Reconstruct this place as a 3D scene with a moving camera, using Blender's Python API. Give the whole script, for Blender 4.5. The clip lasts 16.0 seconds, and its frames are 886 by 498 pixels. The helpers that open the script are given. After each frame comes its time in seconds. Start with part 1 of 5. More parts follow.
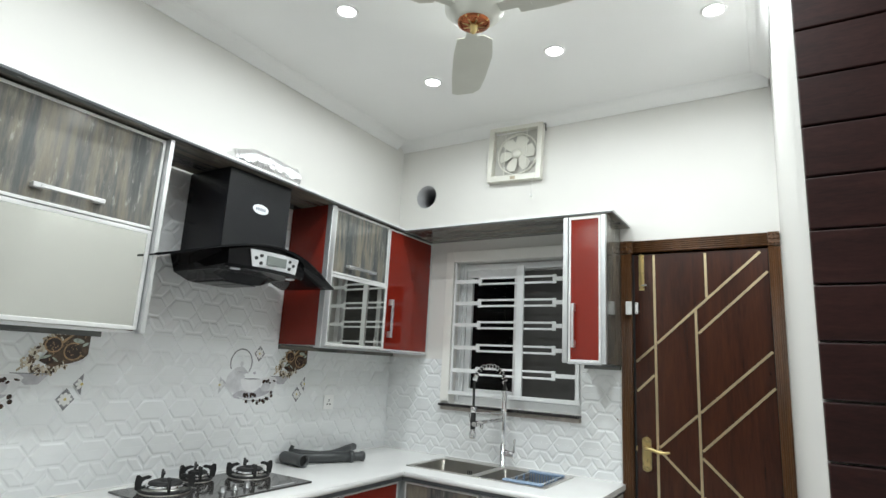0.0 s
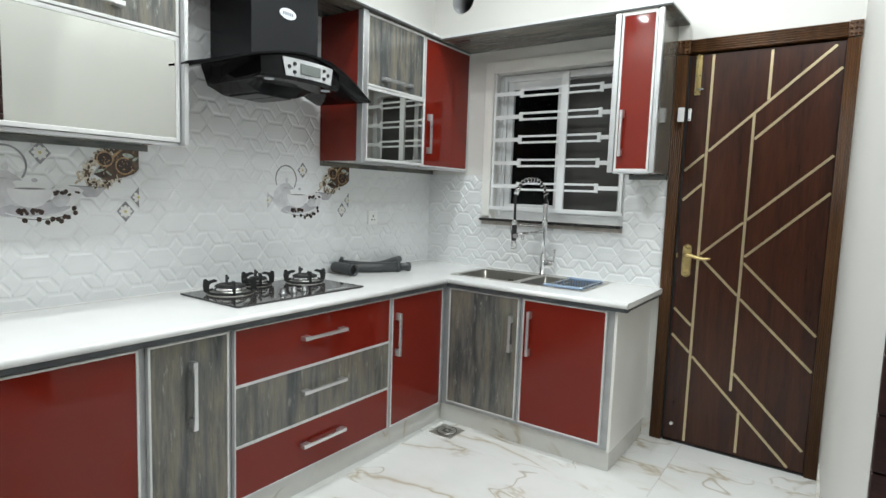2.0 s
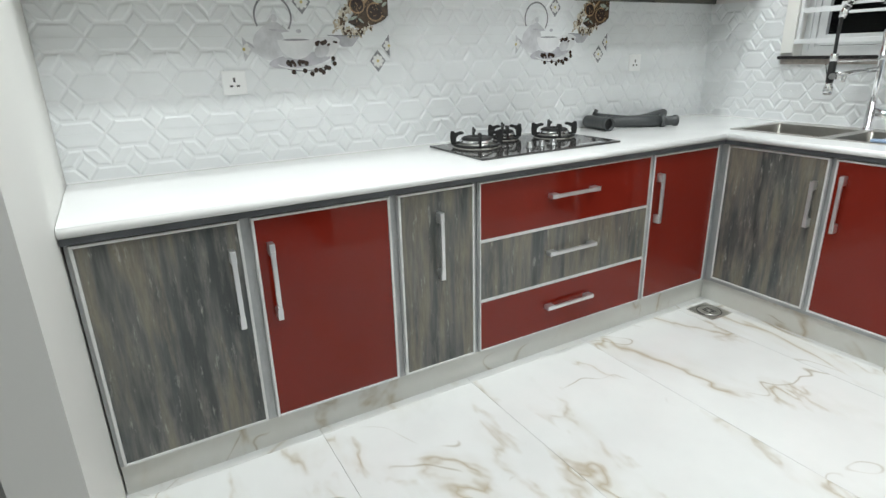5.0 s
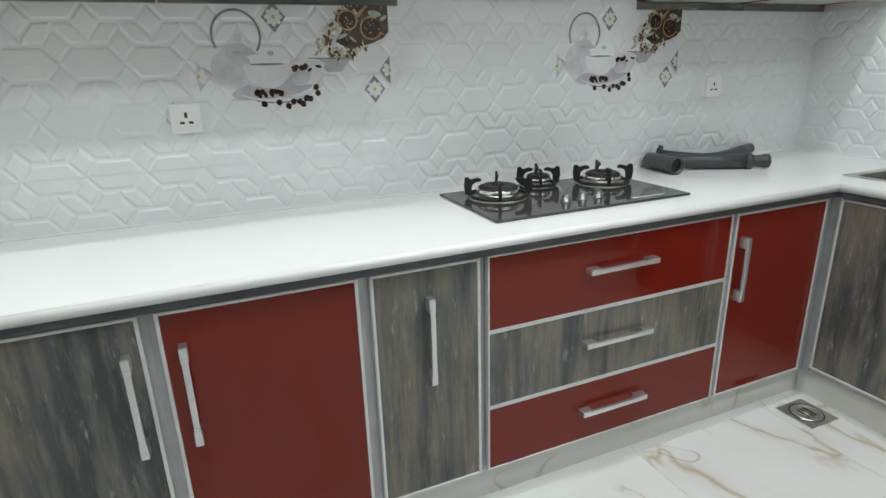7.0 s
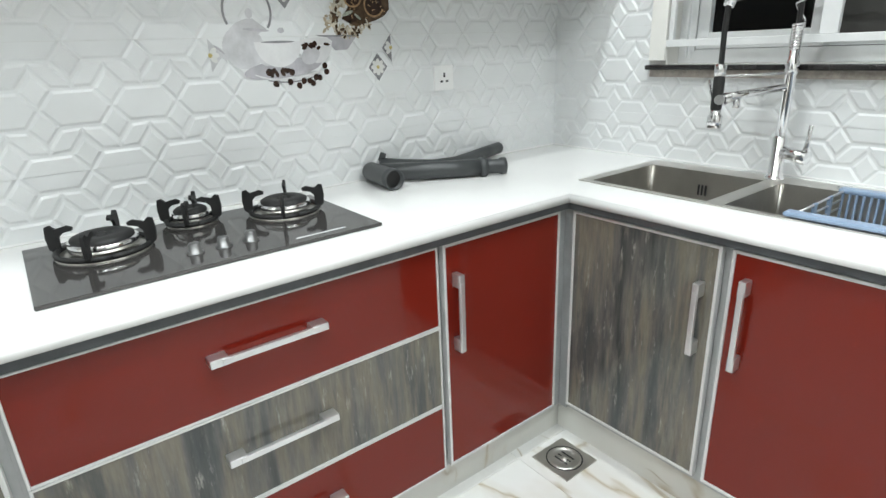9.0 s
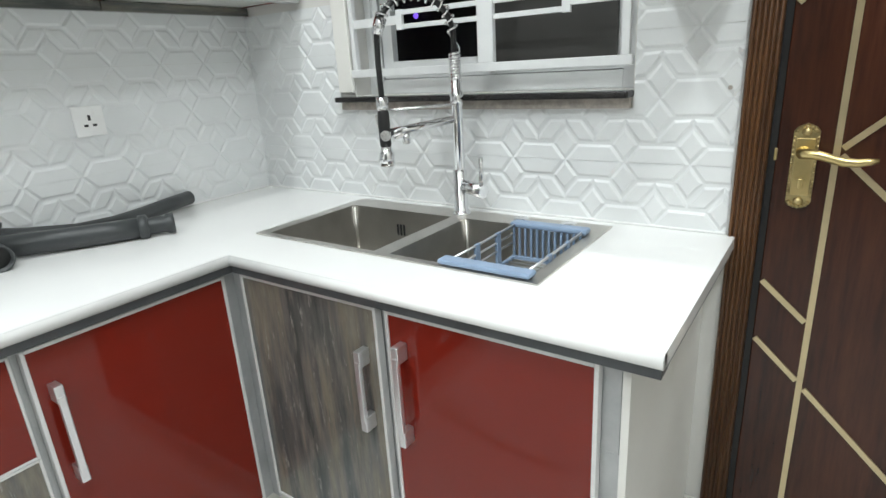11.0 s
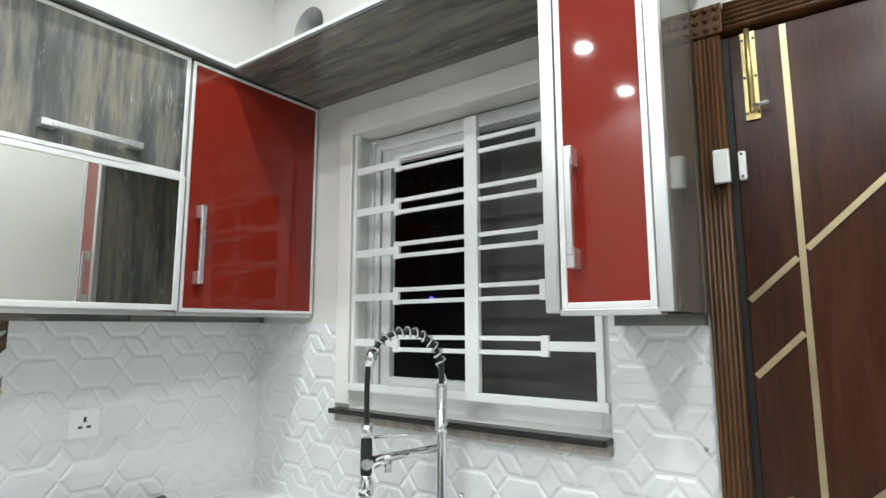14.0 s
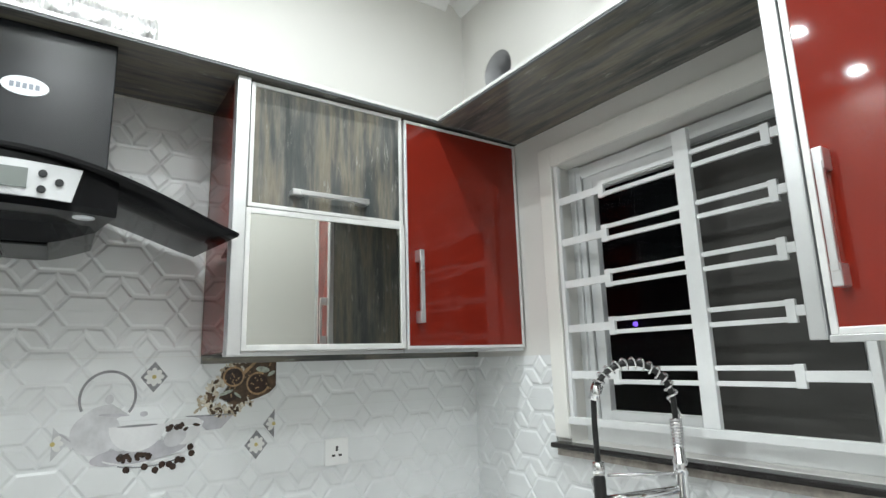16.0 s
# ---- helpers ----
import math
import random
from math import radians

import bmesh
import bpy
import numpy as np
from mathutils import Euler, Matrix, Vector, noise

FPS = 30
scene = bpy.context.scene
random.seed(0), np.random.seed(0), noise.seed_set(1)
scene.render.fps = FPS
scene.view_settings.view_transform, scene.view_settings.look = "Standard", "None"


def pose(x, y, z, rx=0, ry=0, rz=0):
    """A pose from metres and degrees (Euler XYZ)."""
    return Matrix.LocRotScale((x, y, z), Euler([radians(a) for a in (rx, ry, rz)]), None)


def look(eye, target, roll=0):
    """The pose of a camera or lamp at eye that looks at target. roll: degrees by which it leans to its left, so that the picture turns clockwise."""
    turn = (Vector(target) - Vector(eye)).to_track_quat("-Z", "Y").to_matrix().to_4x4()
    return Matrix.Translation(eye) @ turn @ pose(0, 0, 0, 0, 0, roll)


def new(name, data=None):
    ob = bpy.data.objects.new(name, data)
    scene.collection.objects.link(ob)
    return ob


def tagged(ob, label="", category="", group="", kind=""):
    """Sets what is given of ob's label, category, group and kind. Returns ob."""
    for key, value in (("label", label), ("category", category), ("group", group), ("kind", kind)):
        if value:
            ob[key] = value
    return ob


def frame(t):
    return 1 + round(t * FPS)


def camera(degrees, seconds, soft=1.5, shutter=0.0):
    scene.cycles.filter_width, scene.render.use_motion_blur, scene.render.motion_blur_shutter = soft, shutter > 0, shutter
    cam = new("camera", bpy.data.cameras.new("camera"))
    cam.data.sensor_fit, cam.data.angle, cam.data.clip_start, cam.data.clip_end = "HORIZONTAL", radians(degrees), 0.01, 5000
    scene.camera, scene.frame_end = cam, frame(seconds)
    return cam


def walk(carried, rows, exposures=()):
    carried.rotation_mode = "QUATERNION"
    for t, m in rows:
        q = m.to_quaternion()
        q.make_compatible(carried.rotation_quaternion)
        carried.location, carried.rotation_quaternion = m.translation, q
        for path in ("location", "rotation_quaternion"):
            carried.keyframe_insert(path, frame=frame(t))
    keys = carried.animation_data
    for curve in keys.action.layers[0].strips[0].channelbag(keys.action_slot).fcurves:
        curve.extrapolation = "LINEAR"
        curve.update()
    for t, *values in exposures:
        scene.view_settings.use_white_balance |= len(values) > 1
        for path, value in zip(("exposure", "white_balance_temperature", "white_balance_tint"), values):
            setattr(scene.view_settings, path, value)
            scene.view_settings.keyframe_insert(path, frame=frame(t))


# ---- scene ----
cam = camera(76.6, 16.0)
PATH = [
    (0, (2.496, -3.314, 1.455), (1.45, -1.657, 1.857), 3.1),
    (0.5, (2.487, -3.308, 1.44), (1.406, -1.645, 1.697), 2.7),
    (1, (2.476, -3.303, 1.416), (1.358, -1.648, 1.521), 2.4),
    (1.5, (2.455, -3.296, 1.381), (1.319, -1.651, 1.336), 2.2),
    (2, (2.445, -3.287, 1.36), (1.302, -1.658, 1.162), 2.0),
    (2.5, (2.434, -3.275, 1.331), (1.289, -1.673, 0.983), 1.5),
    (3, (2.42, -3.268, 1.302), (1.262, -1.714, 0.809), 1.3),
    (3.5, (2.395, -3.258, 1.267), (1.188, -1.786, 0.654), 0.9),
    (4, (2.351, -3.236, 1.259), (1.032, -1.902, 0.566), -0.0),
    (4.5, (2.306, -3.205, 1.26), (0.825, -2.055, 0.566), -1.0),
    (4.7, (2.301, -3.178, 1.253), (0.744, -2.123, 0.575), -1.2),
    (6.8, (1.883, -2.761, 1.306), (0.118, -2.046, 0.695), -1.9),
    (7, (1.872, -2.688, 1.299), (0.118, -1.951, 0.684), -1.7),
    (7.5, (1.801, -2.497, 1.282), (0.087, -1.682, 0.649), -1.5),
    (8, (1.703, -2.296, 1.266), (0.058, -1.366, 0.611), -1.4),
    (8.5, (1.666, -2.116, 1.27), (0.087, -1.084, 0.603), -1.9),
    (9, (1.682, -1.916, 1.286), (0.182, -0.777, 0.615), -2.3),
    (9.5, (1.722, -1.784, 1.28), (0.344, -0.499, 0.609), -2.4),
    (10, (1.752, -1.653, 1.265), (0.533, -0.225, 0.576), -2.2),
    (10.2, (1.768, -1.588, 1.263), (0.611, -0.116, 0.558), -2.1),
    (12.3, (1.897, -1.346, 1.382), (0.802, 0.299, 1.074), -1.1),
    (12.5, (1.901, -1.354, 1.395), (0.795, 0.296, 1.163), -0.8),
    (13, (1.911, -1.36, 1.423), (0.782, 0.291, 1.394), -0.3),
    (13.5, (1.917, -1.376, 1.45), (0.781, 0.264, 1.598), -0.0),
    (14, (1.918, -1.381, 1.47), (0.746, 0.215, 1.748), -0.1),
    (14.5, (1.913, -1.394, 1.481), (0.658, 0.123, 1.834), -0.4),
    (15, (1.905, -1.401, 1.481), (0.529, 0.0, 1.86), -0.8),
    (15.5, (1.894, -1.416, 1.484), (0.396, -0.149, 1.872), -1.3),
    (16, (1.877, -1.431, 1.483), (0.259, -0.32, 1.87), -1.7),
]
EXPOSURES = [(0, -0.22), (1, -0.21), (2, -0.15), (2.5, -0.07), (3, -0.03), (3.5, 0.03), (4.7, 0.02), (7, -0.38), (7.5, -0.30), (8, 0.07), (8.5, 0.14), (9, 0.17), (10.2, 0.24), (12.3, -0.44), (12.5, -0.40), (13.5, 0.02), (14.5, 0.15), (15.5, 0.24), (16, 0.0)]
walk(cam, [(t, look(eye, target, roll)) for t, eye, target, roll in PATH], EXPOSURES)

# ---- light ----
world = bpy.data.worlds.new("night")
scene.world = world
world.use_nodes = True
world.node_tree.nodes["Background"].inputs[0].default_value = (0.25, 0.3, 0.45, 1)
world.node_tree.nodes["Background"].inputs[1].default_value = 0.001
LAMP_WATTS = 7.6
LAMP_COLOR = (0.92, 0.99, 1.0)
LAMP_ROWS = [(x, y) for y in (-0.77, -1.54, -2.37, -3.12) for x in (0.755, 1.515, 2.275)]


# ---- materials ----
def nodes_of(name):
    m = bpy.data.materials.new(name)
    m.use_nodes = True
    nt = m.node_tree
    return m, nt, nt.nodes["Principled BSDF"]


def coords(nt, scale=(1, 1, 1), shuffle=0.0):
    """Object coordinates, stretched; shuffle moves each object to its own part of the pattern."""
    tc = nt.nodes.new("ShaderNodeTexCoord")
    mp = nt.nodes.new("ShaderNodeMapping")
    mp.inputs["Scale"].default_value = scale
    nt.links.new(tc.outputs["Object"], mp.inputs["Vector"])
    if shuffle:
        info = nt.nodes.new("ShaderNodeObjectInfo")
        mul = nt.nodes.new("ShaderNodeVectorMath")
        mul.operation = "MULTIPLY"
        mul.inputs[1].default_value = (shuffle, shuffle * 1.7, shuffle * 0.6)
        nt.links.new(info.outputs["Random"], mul.inputs[0])
        nt.links.new(mul.outputs[0], mp.inputs["Location"])
    return mp.outputs["Vector"]


def noise_of(nt, vec, scale, detail=4, rough=0.55, distort=0.0):
    n = nt.nodes.new("ShaderNodeTexNoise")
    n.inputs["Scale"].default_value = scale
    n.inputs["Detail"].default_value = detail
    n.inputs["Roughness"].default_value = rough
    n.inputs["Distortion"].default_value = distort
    nt.links.new(vec, n.inputs["Vector"])
    return n.outputs["Fac"]


def ramp_of(nt, fac, stops):
    r = nt.nodes.new("ShaderNodeValToRGB")
    els = r.color_ramp.elements
    while len(els) < len(stops):
        els.new(0.5)
    for e, (p, c) in zip(els, stops):
        e.position = p
        e.color = (*c, 1) if len(c) == 3 else c
    nt.links.new(fac, r.inputs["Fac"])
    return r.outputs["Color"]


def mix_of(nt, fac, a, b, mode="MIX"):
    m = nt.nodes.new("ShaderNodeMix")
    m.data_type = "RGBA"
    m.blend_type = mode
    for v, s in ((fac, m.inputs[0]), (a, m.inputs[6]), (b, m.inputs[7])):
        if isinstance(v, (int, float)):
            s.default_value = v
        elif isinstance(v, tuple):
            s.default_value = (*v, 1)
        else:
            nt.links.new(v, s)
    return m.outputs[2]


def bump_of(nt, bsdf, height, strength, dist=0.002):
    b = nt.nodes.new("ShaderNodeBump")
    b.inputs["Strength"].default_value = strength
    b.inputs["Distance"].default_value = dist
    nt.links.new(height, b.inputs["Height"])
    nt.links.new(b.outputs["Normal"], bsdf.inputs["Normal"])


def plain(name, color, rough=0.5, metal=0.0, var=0.08, scale=6.0, fine=120.0, bump=0.05, coat=0.0, rvar=0.06, spec=0.5):
    """A painted, plastic or metal surface with blotches, grain and fine relief."""
    m, nt, p = nodes_of(name)
    v = coords(nt)
    big = noise_of(nt, v, scale, 3)
    small = noise_of(nt, v, fine, 3)
    lo = tuple(max(0, c * (1 - var)) for c in color)
    hi = tuple(min(1, c * (1 + var)) for c in color)
    base = ramp_of(nt, big, [(0.3, lo), (0.7, hi)])
    base = mix_of(nt, 0.12, base, ramp_of(nt, small, [(0.35, lo), (0.65, hi)]))
    nt.links.new(base, p.inputs["Base Color"])
    r = nt.nodes.new("ShaderNodeMapRange")
    r.inputs["To Min"].default_value = max(0.0, rough - rvar)
    r.inputs["To Max"].default_value = min(1.0, rough + rvar)
    nt.links.new(big, r.inputs["Value"])
    nt.links.new(r.outputs[0], p.inputs["Roughness"])
    p.inputs["Metallic"].default_value = metal
    p.inputs["Specular IOR Level"].default_value = spec
    p.inputs["Coat Weight"].default_value = coat
    p.inputs["Coat Roughness"].default_value = 0.04
    if bump:
        bump_of(nt, p, small, bump, 0.001)
    return m


def weathered(name, lengthwise):
    """Grey weathered-plank laminate with a glossy face. lengthwise: stretch of the grain along x, y, z."""
    m, nt, p = nodes_of(name)

    def grain(k_across, k_along, shuffle):
        return coords(nt, tuple(k_along if q < 10 else k_across for q in lengthwise), shuffle)

    column = noise_of(nt, grain(13, 1.3, 7.0), 1.0, 4, 0.6)
    stroke = noise_of(nt, grain(30, 5.0, 19.0), 1.0, 6, 0.70)
    slate = noise_of(nt, grain(15, 2.0, 3.0), 1.0, 6, 0.64)
    worn = noise_of(nt, grain(46, 9.0, 11.0), 1.0, 6, 0.7)
    fine = noise_of(nt, grain(170, 22, 5.0), 1.0, 4, 0.7)
    c = ramp_of(nt, column, [(0.36, (0.060, 0.065, 0.065)), (0.46, (0.126, 0.127, 0.119)), (0.56, (0.202, 0.180, 0.143)), (0.68, (0.104, 0.107, 0.103))])
    c = mix_of(nt, ramp_of(nt, stroke, [(0.52, (0, 0, 0)), (0.68, (0.60, 0.60, 0.60))]), c, (0.232, 0.220, 0.192))
    c = mix_of(nt, ramp_of(nt, slate, [(0.52, (0, 0, 0)), (0.63, (0.75, 0.75, 0.75))]), c, (0.066, 0.075, 0.078))
    c = mix_of(nt, ramp_of(nt, worn, [(0.60, (0, 0, 0)), (0.70, (0.80, 0.80, 0.80))]), c, (0.36, 0.355, 0.330))
    c = mix_of(nt, 0.22, c, ramp_of(nt, fine, [(0.3, (0.25, 0.25, 0.25)), (0.7, (0.80, 0.79, 0.77))]), "OVERLAY")
    p.inputs["Specular IOR Level"].default_value = 0.5
    nt.links.new(c, p.inputs["Base Color"])
    p.inputs["Roughness"].default_value = 0.11
    bump_of(nt, p, fine, 0.04, 0.001)
    return m


def dark_wood(name, tones, stretch, rough=0.3, coat=0.35):
    """Varnished dark timber with a long figure."""
    m, nt, p = nodes_of(name)
    v = coords(nt, stretch, 5.0)
    g = noise_of(nt, v, 1.0, 5, 0.6, 0.8)
    f = noise_of(nt, v, 8.0, 3, 0.6)
    c = ramp_of(nt, g, [(0.3, tones[0]), (0.55, tones[1]), (0.75, tones[2])])
    c = mix_of(nt, 0.3, c, ramp_of(nt, f, [(0.3, tones[0]), (0.7, tones[2])]))
    nt.links.new(c, p.inputs["Base Color"])
    p.inputs["Roughness"].default_value = rough
    p.inputs["Specular IOR Level"].default_value = 0.42
    p.inputs["Coat Weight"].default_value = coat
    p.inputs["Coat Roughness"].default_value = 0.12
    bump_of(nt, p, f, 0.12, 0.001)
    return m


def marble(name, shuffle, vein=(0.42, 0.34, 0.22), base=(0.80, 0.80, 0.785), rough=0.07):
    """Polished white porcelain: fine brown crack lines, ragged wisps that run one way and pale clouds."""
    m, nt, p = nodes_of(name)

    def ridge(vec, scale, detail, distort, width):
        n = noise_of(nt, vec, scale, detail, 0.55, distort)
        sub = nt.nodes.new("ShaderNodeMath")
        sub.operation = "SUBTRACT"
        nt.links.new(n, sub.inputs[0])
        sub.inputs[1].default_value = 0.5
        ab = nt.nodes.new("ShaderNodeMath")
        ab.operation = "ABSOLUTE"
        nt.links.new(sub.outputs[0], ab.inputs[0])
        return ramp_of(nt, ab.outputs[0], [(0.0, (1, 1, 1)), (width * 0.4, (0.55, 0.55, 0.55)), (width, (0, 0, 0))])

    v = coords(nt, (1.0, 1.0, 1.0), shuffle)
    flat = coords(nt, (0.70, 1.35, 1.0), shuffle)
    gate = ramp_of(nt, noise_of(nt, v, 3.4, 2), [(0.50, (0, 0, 0)), (0.60, (1, 1, 1))])
    gate2 = ramp_of(nt, noise_of(nt, flat, 2.6, 4), [(0.47, (0, 0, 0)), (0.58, (1, 1, 1))])
    crack = mix_of(nt, 1.0, ridge(v, 1.25, 3, 0.25, 0.0042), gate, "MULTIPLY")
    wisp = mix_of(nt, 1.0, ridge(flat, 2.1, 4, 0.45, 0.026), gate2, "MULTIPLY")
    halo = mix_of(nt, 1.0, ridge(flat, 2.1, 4, 0.45, 0.10), gate2, "MULTIPLY")
    cloud = ramp_of(nt, noise_of(nt, v, 3.5, 5), [(0.3, tuple(c * 0.94 for c in base)), (0.65, base)])
    c = mix_of(nt, ramp_of(nt, halo, [(0.0, (0, 0, 0)), (1.0, (0.40, 0.40, 0.40))]), cloud, (0.58, 0.53, 0.44))
    c = mix_of(nt, ramp_of(nt, wisp, [(0.0, (0, 0, 0)), (1.0, (0.72, 0.72, 0.72))]), c, vein)
    c = mix_of(nt, ramp_of(nt, crack, [(0.0, (0, 0, 0)), (1.0, (0.70, 0.70, 0.70))]), c, (0.36, 0.30, 0.20))
    nt.links.new(c, p.inputs["Base Color"])
    p.inputs["Roughness"].default_value = rough
    p.inputs["Specular IOR Level"].default_value = 0.5
    return m


def glowing(name, color, strength):
    m, nt, p = nodes_of(name)
    p.inputs["Base Color"].default_value = (*color, 1)
    p.inputs["Emission Color"].default_value = (*color, 1)
    p.inputs["Emission Strength"].default_value = strength
    return m


def glassy(name, tint, rough=0.0, ior=1.45, weight=1.0):
    m, nt, p = nodes_of(name)
    p.inputs["Base Color"].default_value = (*tint, 1)
    p.inputs["Transmission Weight"].default_value = weight
    p.inputs["Roughness"].default_value = rough
    p.inputs["IOR"].default_value = ior
    return m


PAINT = plain("wall_paint", (0.73, 0.72, 0.69), 0.55, var=0.02, scale=1.5, bump=0.06)
CEIL = plain("ceiling_paint", (0.87, 0.87, 0.865), 0.6, var=0.02, scale=1.2, bump=0.04)
SURROUND = plain("gloss_paint", (0.82, 0.81, 0.77), 0.35, var=0.03, scale=5)
TILE = plain("wall_tile_glaze", (0.765, 0.778, 0.78), 0.30, var=0.025, scale=9, fine=60, bump=0.03, rvar=0.05)
GROUT = plain("grout", (0.70, 0.70, 0.68), 0.8, var=0.12, scale=30)
FLOORTILE = marble("floor_porcelain", 9.0)
PLINTH = marble("plinth_porcelain", 4.0, base=(0.74, 0.74, 0.70))
FLOORGROUT = plain("floor_grout", (0.66, 0.65, 0.61), 0.8, var=0.15, scale=20)
COUNTER = plain("counter_quartz", (0.86, 0.86, 0.85), 0.14, var=0.015, scale=4, fine=300, bump=0.0)
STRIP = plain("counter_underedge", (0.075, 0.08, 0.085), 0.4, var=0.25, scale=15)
RED = plain("red_acrylic", (0.190, 0.0165, 0.0090), 0.05, var=0.03, scale=3, bump=0.0, rvar=0.004, spec=0.36)
WOODV = weathered("weathered_upright", (26, 26, 3.2))
WOODX = weathered("weathered_along_x", (3.2, 26, 26))
WOODY = weathered("weathered_along_y", (26, 3.2, 26))
ALU = plain("aluminium_profile", (0.66, 0.67, 0.68), 0.34, 0.85, var=0.06, scale=9, fine=200, bump=0.01)
RIM = plain("door_edge_profile", (0.74, 0.74, 0.73), 0.38, 0.3, var=0.06, scale=20)
ALUGREY = plain("grey_profile", (0.45, 0.46, 0.465), 0.42, 0.6, var=0.12, scale=14)
CHROME = plain("chrome", (0.80, 0.80, 0.81), 0.09, 1.0, var=0.04, scale=10, bump=0.0, rvar=0.04)
SATIN = plain("satin_chrome", (0.72, 0.72, 0.73), 0.30, 0.85, var=0.06, scale=14, bump=0.02)
STEEL = plain("brushed_steel", (0.60, 0.58, 0.545), 0.36, 1.0, var=0.12, scale=8, fine=160, bump=0.06)
MIRROR = plain("mirror_glass", (0.62, 0.63, 0.60), 0.015, 1.0, var=0.01, bump=0.0, rvar=0.01)
CARCASS = plain("carcass_board", (0.66, 0.655, 0.62), 0.45, var=0.05, scale=6)
BLACKMETAL = plain("black_enamel", (0.012, 0.013, 0.015), 0.3, 0.0, var=0.3, scale=6, bump=0.03)
BLACKSATIN = plain("hood_satin_black", (0.0055, 0.0065, 0.009), 0.26, 0.0, var=0.12, scale=4, bump=0.02, spec=0.42)
BLACKGLASS = plain("black_glass", (0.006, 0.006, 0.007), 0.08, var=0.1, bump=0.0, coat=0.0, rvar=0.02, spec=0.12)
SMOKE = plain("smoked_glass_sheet", (0.008, 0.008, 0.009), 0.16, var=0.1, bump=0.0, coat=0.0, rvar=0.02, spec=0.12)
HOBGLASS = plain("hob_glass", (0.045, 0.042, 0.040), 0.07, spec=0.75, var=0.2, fine=400, bump=0.0, coat=0.0, rvar=0.03)
IRON = plain("cast_iron", (0.012, 0.012, 0.012), 0.6, var=0.3, scale=40, bump=0.25)
SILVERPANEL = plain("silver_panel", (0.62, 0.63, 0.64), 0.5, 0.1, var=0.05)
LCD = plain("lcd_grey", (0.18, 0.20, 0.19), 0.2, var=0.05, bump=0.0)
BADGE = plain("badge_white", (0.75, 0.78, 0.8), 0.3, var=0.03, bump=0.0)
BADGEBLUE = plain("badge_grey_blue", (0.22, 0.24, 0.28), 0.4, bump=0.0)
PLASTIC = plain("white_plastic", (0.87, 0.87, 0.86), 0.3, var=0.03, scale=8)
CREAMPLASTIC = plain("cream_plastic", (0.72, 0.71, 0.64), 0.35, var=0.05, scale=8)
SOCKETHOLE = plain("socket_hole", (0.03, 0.03, 0.03), 0.5)
PVC = plain("grey_pvc", (0.05, 0.054, 0.056), 0.38, var=0.1, scale=12, bump=0.06)
RUBBER = plain("black_rubber", (0.012, 0.012, 0.012), 0.45, var=0.2)
BLUEPLASTIC = plain("blue_plastic", (0.26, 0.35, 0.49), 0.35, var=0.06, scale=12)
BRASS = plain("satin_brass", (0.62, 0.49, 0.23), 0.3, 1.0, var=0.12, scale=18, fine=150, bump=0.06)
BRASSDARK = plain("aged_brass", (0.50, 0.40, 0.20), 0.34, 1.0, var=0.3, scale=40, bump=0.25)
STRIPGOLD = plain("brushed_gold_strip", (0.60, 0.49, 0.30), 0.34, 0.85, var=0.12, scale=12, bump=0.05)
DOORWOOD = dark_wood("door_veneer", ((0.017, 0.0048, 0.0028), (0.046, 0.0132, 0.0062), (0.078, 0.0240, 0.0105)), (14, 14, 1.3), 0.26, 0.0)
JAMBWOOD = dark_wood("jamb_timber", ((0.030, 0.0105, 0.0032), (0.092, 0.0370, 0.0110), (0.175, 0.0740, 0.0215)), (40, 40, 1.5), 0.36, 0.0)
CLADWOOD = dark_wood("clad_planks", ((0.020, 0.008, 0.0075), (0.046, 0.016, 0.0145), (0.074, 0.028, 0.024)), (6, 3, 30), 0.42, 0.0)
GRILL = plain("grill_white_enamel", (0.78, 0.79, 0.79), 0.35, var=0.04, scale=15)
WINFRAME = plain("window_white_aluminium", (0.72, 0.73, 0.73), 0.4, var=0.05, scale=10)
PANE = glassy("clear_pane", (0.95, 0.97, 0.97), ior=1.16)
MESH = plain("insect_mesh", (0.060, 0.058, 0.054), 0.6, var=0.15, scale=4, fine=400, bump=0.2)
SILLSTONE = plain("dark_sill_marble", (0.013, 0.011, 0.011), 0.22, var=0.4, scale=25, bump=0.02)
SLEEVE = plain("sleeve_grey", (0.42, 0.42, 0.43), 0.5, var=0.1)
FANBACK = plain("fan_recess_grey", (0.52, 0.51, 0.47), 0.5, var=0.1)
KNOBGREY = plain("knob_dark_steel", (0.20, 0.20, 0.20), 0.3, 0.8, var=0.1)
MORTAR = plain("mortar", (0.40, 0.36, 0.32), 0.85, var=0.3, scale=30, bump=0.4)
FOIL = plain("crumpled_foil", (0.90, 0.90, 0.91), 0.30, 1.0, var=0.06, scale=30, fine=70, bump=0.9)
FANPAINT = plain("fan_cream_enamel", (0.60, 0.60, 0.54), 0.35, var=0.04, scale=5)
COPPER = plain("fan_copper_ring", (0.42, 0.14, 0.06), 0.25, 1.0, var=0.1)
NIGHT = plain("night_ground", (0.02, 0.02, 0.022), 0.9, var=0.3)
LENS = glowing("lamp_lens", (0.97, 0.99, 1.0), 22.0)
PURPLE = glowing("purple_lamp_glow", (0.25, 0.12, 1.0), 1.2)
PRINTGREY = plain("print_grey", (0.60, 0.60, 0.615), 0.2, var=0.22, scale=14, bump=0.0)
